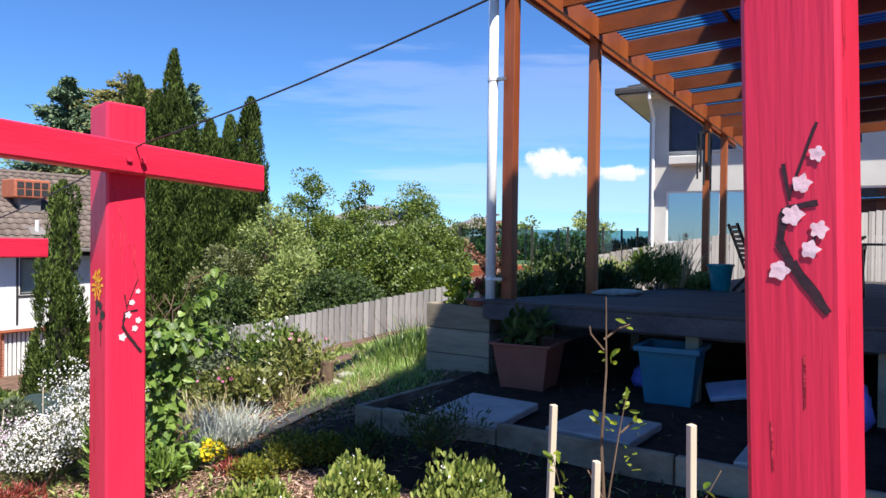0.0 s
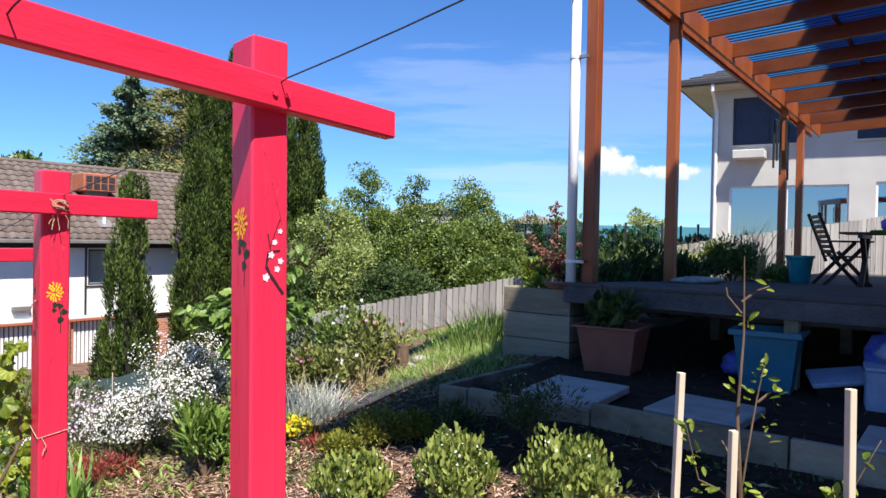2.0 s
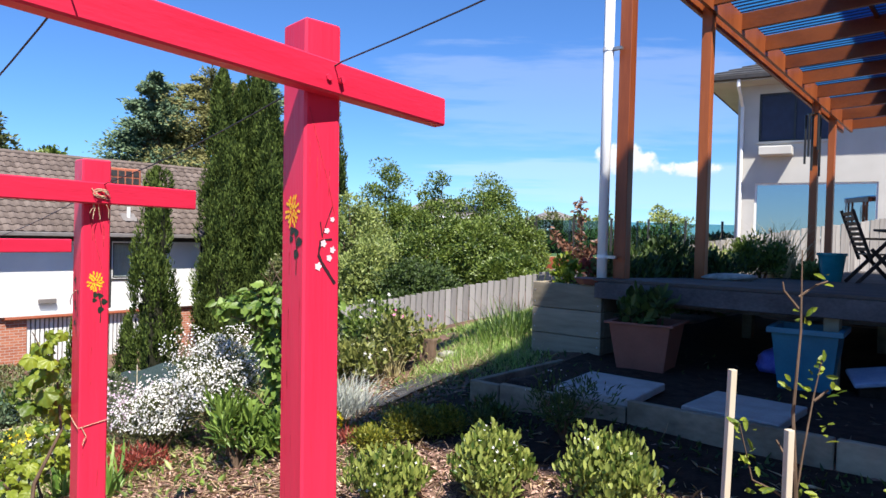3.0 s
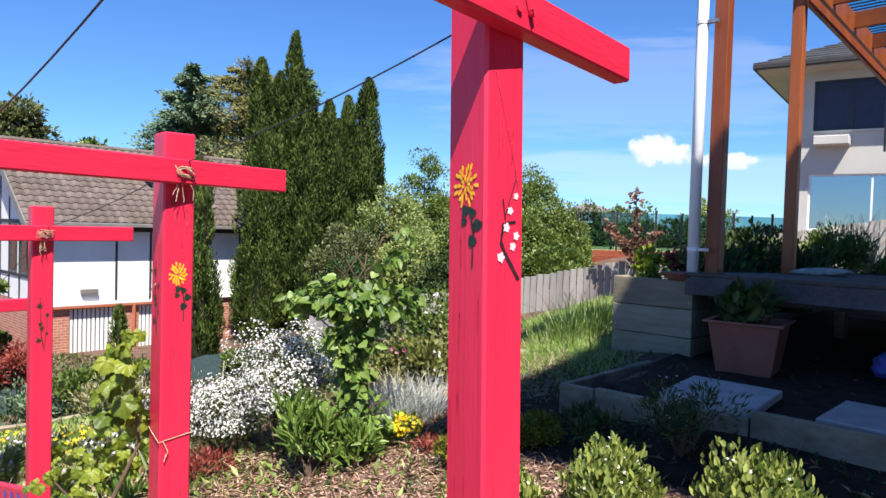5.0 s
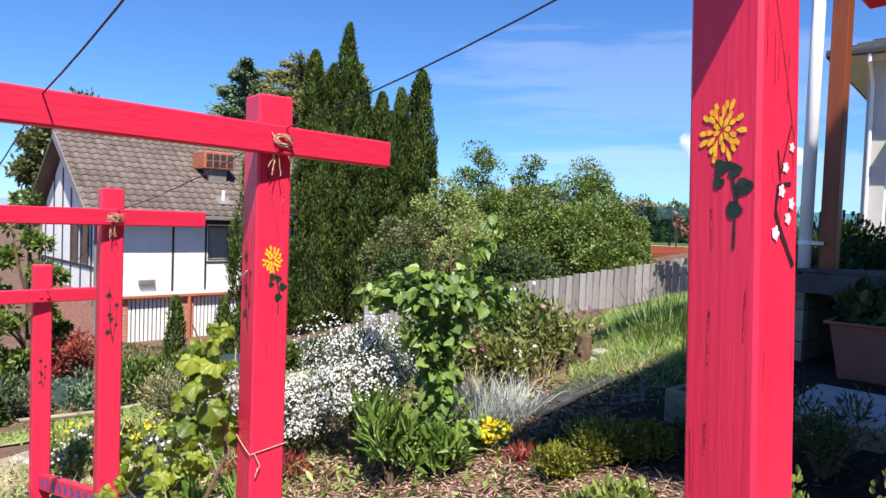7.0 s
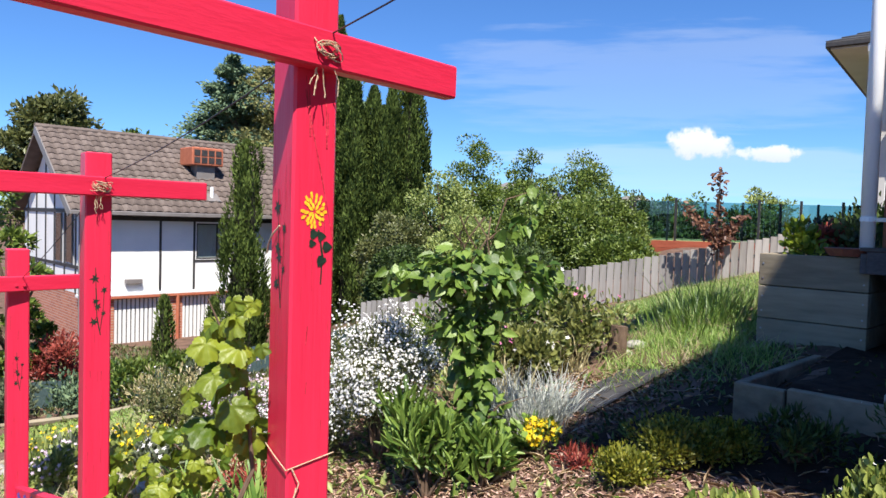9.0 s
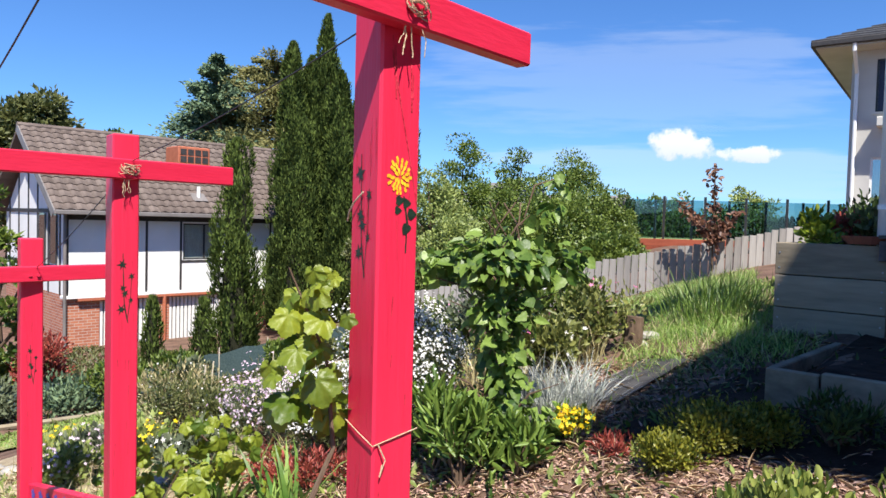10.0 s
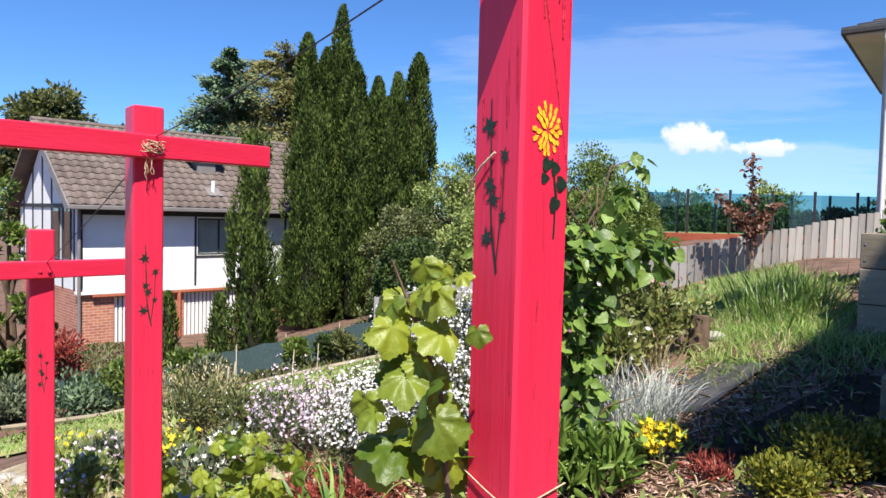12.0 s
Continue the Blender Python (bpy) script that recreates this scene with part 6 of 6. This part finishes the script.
# ---- vines at the arches ----
def vine(x, y, z0, z1, n, seed, size, label, wide=0.14):
    r = np.random.RandomState(seed)
    gz = ground_z(x, y)
    ob = thing("grape_vine", label, "vine", Matrix.Translation((x, y, gz)), "grape vines")
    h = z1 - gz
    pts = [(0, 0, -0.02)] + [(0.05 * math.sin(i * 1.7 + seed), 0.05 * math.cos(i * 1.3 + seed), h * i / 6) for i in range(1, 7)]
    part("stem", Geo().tube(pts, [0.011, 0.010, 0.009, 0.008, 0.006, 0.004, 0.002], 6), BARK, ob)
    t = r.random(n)
    P = np.c_[r.normal(size=(n, 2)) * wide * 0.55, (z0 - gz) + t * (z1 - z0)]
    A = np.c_[P[:, :2] * 3, np.full(n, -0.95)] + r.normal(size=(n, 3)) * 0.35
    s = size * (0.5 + 0.6 * r.random(n)) * (1.15 - 0.5 * t)
    scatter("foliage", VINE, P, A, np.c_[P[:, :2] * 3, np.zeros(n)] + np.array((0.1, -0.8, 0.5)) + r.normal(size=(n, 3)) * 0.4, s, s * 1.05, L_VINE, ob)


vine(-2.24, 2.80, 0.58, 0.93, 44, 101, 0.080, "leafy grape vine with big bright lobed leaves by the post", 0.075)
vine(-3.30, 4.35, -0.24, 0.12, 64, 102, 0.10, "low grape vine with bright lobed leaves", 0.22)
vine(-2.90, 3.45, -0.1, 0.22, 36, 103, 0.085, "low grape vine with bright lobed leaves", 0.2)
vine(-4.05, 4.85, -0.70, -0.25, 40, 104, 0.11, "young grape vine climbing by the arch", 0.22)
for i, (x, y) in enumerate(((-2.95, 4.45), (-3.45, 4.75))):
    tuft("iris", "pale green sword leaves", "perennial", x, y, 0.36, 30, L_GRASS, 105 + i, 0.03, 0.05, 0.5)
for i, (x, y, w, h, lf, fl) in enumerate(((-4.6, 5.9, 0.55, 0.26, L_LIGHT, F_YELLOW), (-5.2, 6.2, 0.5, 0.22, L_GREY, F_PURPLE), (-4.1, 5.6, 0.5, 0.3, L_GREY, F_WHITE), (-5.8, 6.6, 0.5, 0.22, L_LIGHT, F_YELLOW), (-4.0, 6.3, 0.5, 0.24, L_OLIVE, F_WHITE), (-5.0, 5.6, 0.5, 0.26, L_LIGHT, F_PURPLE))):
    shrub("bedding_plant", "mixed flowering bedding plant on the slope", "flowering plant", x, y, w, h, lf, KITE, 0.07, 0.03, 800, 110 + i, "bedding plants", clumps=14, flowers=(fl, 120, 0.036, "small flowers"))

for i, (x, y, w, h) in enumerate(((-4.75, 6.75, 0.8, 0.55), (-5.2, 7.4, 0.9, 0.6), (-4.3, 6.5, 0.5, 0.35))):
    shrub("dry_shrub", "twiggy half-dry shrub with olive and straw leaves", "shrub", x, y, w, h, L_DRYGRASS if i % 2 else L_OLIVE, KITE, 0.06, 0.015, 1500, 180 + i, "dry shrubs", clumps=22, flowers=(F_WHITE, 30, 0.02, "tiny seed heads"))
for i in range(16):
    x, y = -4.1 - 0.17 * i + 0.1 * (i % 2), 5.25 + 0.10 * i + 0.22 * (i % 3)
    bag("garden_stone", "small pale stone among the bedding plants", Matrix.Translation((x, y, ground_z(x, y) + 0.02)), 0.09, 0.07, 0.05, STONE, 30 + i)["category"] = "stone"
for i, (x, y) in enumerate(((-6.9, 10.9), (-6.2, 12.0), (-5.9, 12.3), (-5.3, 8.2), (-4.9, 7.3))):
    s = tagged(part("plant_stake", Geo().tube([(0, 0, -0.1), (0.01, 0, 0.55)], 0.008, 6), STAKE), "thin pale plant stake", "garden stake", "plant stakes")
    s.matrix_world = pose(x, y, ground_z(x, y), 3 * (i % 3 - 1), 3, 0)

# lower garden shrubs near the mesh fence and house
for i, (x, y, w, h, lf) in enumerate(((-11.6, 14.2, 1.5, 0.9, L_CON), (-10.7, 14.6, 1.3, 1.0, L_TREE), (-12.9, 13.9, 1.4, 0.9, L_GREY), (-9.4, 14.7, 1.0, 0.9, L_TREE), (-8.9, 14.5, 0.8, 0.7, L_GREY), (-13.6, 12.4, 1.6, 1.0, L_DARK), (-6.3, 14.9, 0.5, 0.55, L_OLIVE), (-5.5, 14.7, 0.6, 0.5, L_TREE), (-7.3, 14.9, 0.5, 0.65, L_TREE), (-6.7, 15.0, 0.4, 0.6, L_DARK), (-13.4, 15.7, 1.3, 1.7, L_BURG))):
    shrub("border_shrub", "mixed shrub in the lower border", "shrub", x, y, w, h, lf, KITE, 0.13, 0.06, 1300, 120 + i, "border shrubs", clumps=18)

# ---- plants of the deck and planter ----
pz = 0.88
for i, (a, b, w, h, lf) in enumerate(((-0.90, 0.30, 0.34, 0.30, L_VINE), (-0.62, 0.55, 0.40, 0.32, L_OLIVE), (-0.85, 0.65, 0.35, 0.28, L_BURG))):
    p = yard(a, b)
    shrub("planter_plant", "leafy plant growing in the planter box", "plant", p.x, p.y, w, h, lf, OVAL, 0.06, 0.035, 320, 140 + i, "planter plants", z=pz, clumps=9)
p = yard(-0.55, 0.12)
tagged(part("clay_dish", Geo().tube([(p.x, p.y, 0.966), (p.x, p.y, 1.02)], [0.13, 0.17], 16), TERRA), "shallow red clay dish on the planter's corner", "dish")
p = yard(0.11, -0.2)
shrub("pot_greens", "leafy greens filling the square terracotta pot", "plant", p.x, p.y, 0.52, 0.30, L_DARK, OVAL, 0.10, 0.055, 260, 145, z=0.66, clumps=12)
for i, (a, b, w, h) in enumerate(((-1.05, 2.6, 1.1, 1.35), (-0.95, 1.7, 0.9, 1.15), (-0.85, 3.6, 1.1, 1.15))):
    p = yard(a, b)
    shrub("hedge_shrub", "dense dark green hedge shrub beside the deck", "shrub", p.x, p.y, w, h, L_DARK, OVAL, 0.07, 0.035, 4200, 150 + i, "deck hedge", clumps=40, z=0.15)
for x, y, w, h, lf, s in ((3.35, 10.9, 0.95, 0.75, L_TREE, 155), (2.6, 10.9, 0.9, 0.55, L_LIGHT, 156), (4.1, 10.9, 0.5, 0.35, L_LIGHT, 157), (2.1, 10.4, 0.7, 0.5, L_GREY, 158)):
    shrub("deck_shrub", "rounded green shrub behind the deck", "shrub", x, y, w, h, lf, OVAL, 0.07, 0.03, 2600, s, "deck shrubs", z=0.72, clumps=26)
for i, (x, y) in enumerate(((3.7, 11.3), (2.9, 11.2), (4.0, 11.5))):
    tuft("feather_grass", "tall straw-coloured feathery grass", "ornamental grass", x, y, 1.0 if i == 0 else 0.7, 90, L_DRYGRASS, 160 + i, 0.02, 0.08, 0.3, z=0.8)
bag("garden_rock", "flat pale rock on the deck edge", Matrix.Translation((1.95, 7.75, 1.0)), 0.28, 0.12, 0.045, STONE, 19)["category"] = "rock"
shrub("tall_pot_plant", "tall plant with long dark leaves on the deck", "plant", 3.4, 6.4, 0.6, 1.25, L_BEAN, OVAL, 0.22, 0.05, 48, 165, z=1.0, clumps=10)

# bronze young tree by the fence
r = np.random.RandomState(170)
x, y = 1.02, 14.2
pr = thing("young_plum_tree", "slim young tree with bronze leaves in front of the fence", "tree", Matrix.Translation((x, y, ground_z(x, y))))
g = Geo()
top = 2.12 - ground_z(x, y)
g.tube([(0, 0, -0.1), (0, 0, top)], [0.02, 0.006], 6)
P = []
for sx, L in ((0, 0), (-0.54, 0.55), (0.48, 0.45), (-0.28, 0.3), (0.25, 0.25)):
    b0 = np.array((0, 0, top * (0.35 if sx else 0.25)))
    t0 = np.array((sx, 0.05, top * 0.38 + (top * 0.62 if sx == 0 else L * top * 0.55)))
    g.tube([tuple(b0), tuple(t0)], [0.010, 0.004], 5)
    k = 150 if sx == 0 else 90
    s = r.random(k)
    P.append(b0 + (t0 - b0) * s[:, None] + r.normal(size=(k, 3)) * 0.05)
part("trunk", g, BARK, pr)
P = np.concatenate(P)
scatter("foliage", OVAL, P, r.normal(size=P.shape) + np.array((0, 0, -0.3)), np.array((0, -0.5, 0.8)) + r.normal(size=P.shape) * 0.5, 0.10, 0.06, L_BRONZE, pr)

# ---- cypresses, hedge trees, far trees ----
cypress("pencil cypress standing in front of the white house", -9.05, 16.6, 2.80, 1.20, 201, 15000, 0.11, taper=0.26)
for x, y, top, w, s in ((-9.75, 22.0, 6.5, 1.65, 202), (-9.35, 22.6, 6.2, 1.3, 203), (-8.95, 22.9, 7.6, 1.35, 204), (-8.35, 22.5, 5.7, 1.5, 205), (-7.75, 22.8, 5.3, 1.4, 206), (-7.2, 23.1, 5.5, 1.3, 207), (-6.6, 23.4, 6.15, 1.55, 208), (-8.1, 21.9, 4.4, 1.5, 209), (-7.3, 22.4, 4.6, 1.5, 213), (-9.3, 21.6, 4.2, 1.9, 214)):
    p = further(1.195, x, y, top)
    cypress("tall dense dark green pencil cypress", p.x, p.y, p.z, w * 1.195, s, 26000, 0.145)
for x, y, top, s in ((-12.35, 18.6, -1.25, 211), (-11.35, 19.4, -1.35, 212)):
    cypress("small young cypress against the brick wall", x, y, top, 0.75, s, 1500, 0.13)
for lab, x, y, top, w, leaf, s in (
        ("pale green leafy tree behind the fence", -4.7, 19.0, 2.55, 2.6, L_LIGHT, 221), ("green leafy tree behind the fence", -4.2, 20.8, 3.55, 2.6, L_TREE, 222),
        ("green leafy tree behind the fence", -2.7, 21.6, 3.35, 2.4, L_TREE, 223), ("green tree behind the fence", -1.1, 22.2, 3.35, 2.6, L_TREE, 224),
        ("green tree behind the fence", -0.5, 20.6, 2.25, 2.4, L_TREE, 225), ("green leafy tree behind the fence", -2.6, 18.6, 2.0, 2.8, L_TREE, 226),
        ("pale green shrub behind the fence", -3.9, 17.0, 1.3, 2.2, L_LIGHT, 227), ("dark green shrub behind the fence", -1.3, 18.3, 1.75, 2.4, L_TREE, 228),
        ("olive green shrub behind the fence", -5.6, 17.8, 1.6, 2.2, L_OLIVE, 229), ("dark green shrub behind the fence", -2.5, 16.2, 0.75, 2.2, L_DARK, 230),
        ("green shrub behind the fence", -0.4, 17.0, 0.85, 1.8, L_TREE, 231), ("green shrub behind the fence", -5.0, 16.0, 0.6, 1.8, L_DARK, 232)):
    p = further(1.25, x, y, top)
    broad_tree(lab, p.x, p.y, p.z, w * 1.3, leaf, s, 0.105, 21000, 130, low=-0.35)
for i in range(6):
    p = further(1.25, 1.6 + i * 1.7, 29.5 + 0.3 * i, 1.65 + 0.12 * (i % 3))
    broad_tree("dark green hedge tree beyond the pool terrace", p.x, p.y, p.z, 3.2, L_CYP, 260 + i, 0.2, 2600, 30, low=-0.35)
tuft("tall_grass_clump", "tall dark green grass beside the planter", "grass", -0.42, 7.35, 0.42, 190, L_BEAN, 270, 0.010, 0.20, 0.6)
tuft("tall_grass_clump", "tall dark green grass beside the planter", "grass", -0.22, 7.9, 0.42, 190, L_BEAN, 271, 0.010, 0.22, 0.6)
broad_tree("distant tree beyond the pool terrace", 4.2, 41.0, 3.30, 3.25, L_TREE, 241, 0.2, 1800, 20)
broad_tree("distant tree beyond the pool terrace", 8.7, 42.3, 3.67, 3.75, L_LIGHT, 242, 0.2, 1800, 20)
broad_tree("distant tree beyond the fences", 1.9, 44.8, 3.05, 3.75, L_OLIVE, 243, 0.2, 1800, 20)
conifer("large blue-green cedar with level branches", -23.6, 44.2, 11.3, 11.5, L_CON, 251, 22, 52000, 0.26, 0.75)
conifer("large olive-green conifer with a rounded top", -20.8, 47.0, 11.6, 13.0, L_PINE, 252, 22, 52000, 0.26, 0.4)
conifer("dark green conifer behind the cypresses", -16.8, 45.5, 11.2, 6.5, L_CON, 253, 20, 16000, 0.34, 0.55)
broad_tree("big domed olive-green tree behind the house", -35.4, 42.0, 9.3, 6.6, L_OLIVE, 254, 0.36, 30000, 190, low=0.1)
broad_tree("leafy tree behind the tiled roof", -28.0, 39.0, 6.6, 6.5, L_TREE, 255, 0.35, 5000, 36)
broad_tree("leafy tree behind the tiled roof", -33.0, 41.0, 6.2, 6.0, L_DARK, 256, 0.35, 4000, 36)
broad_tree("bushy tree in front of the gable", -14.6, 15.7, 1.9, 2.5, L_TREE, 257, 0.16, 5000, 36, low=-0.3)
broad_tree("bushy tree in front of the gable", -13.2, 12.2, -0.2, 2.4, L_DARK, 258, 0.14, 4000, 36, low=-0.35)
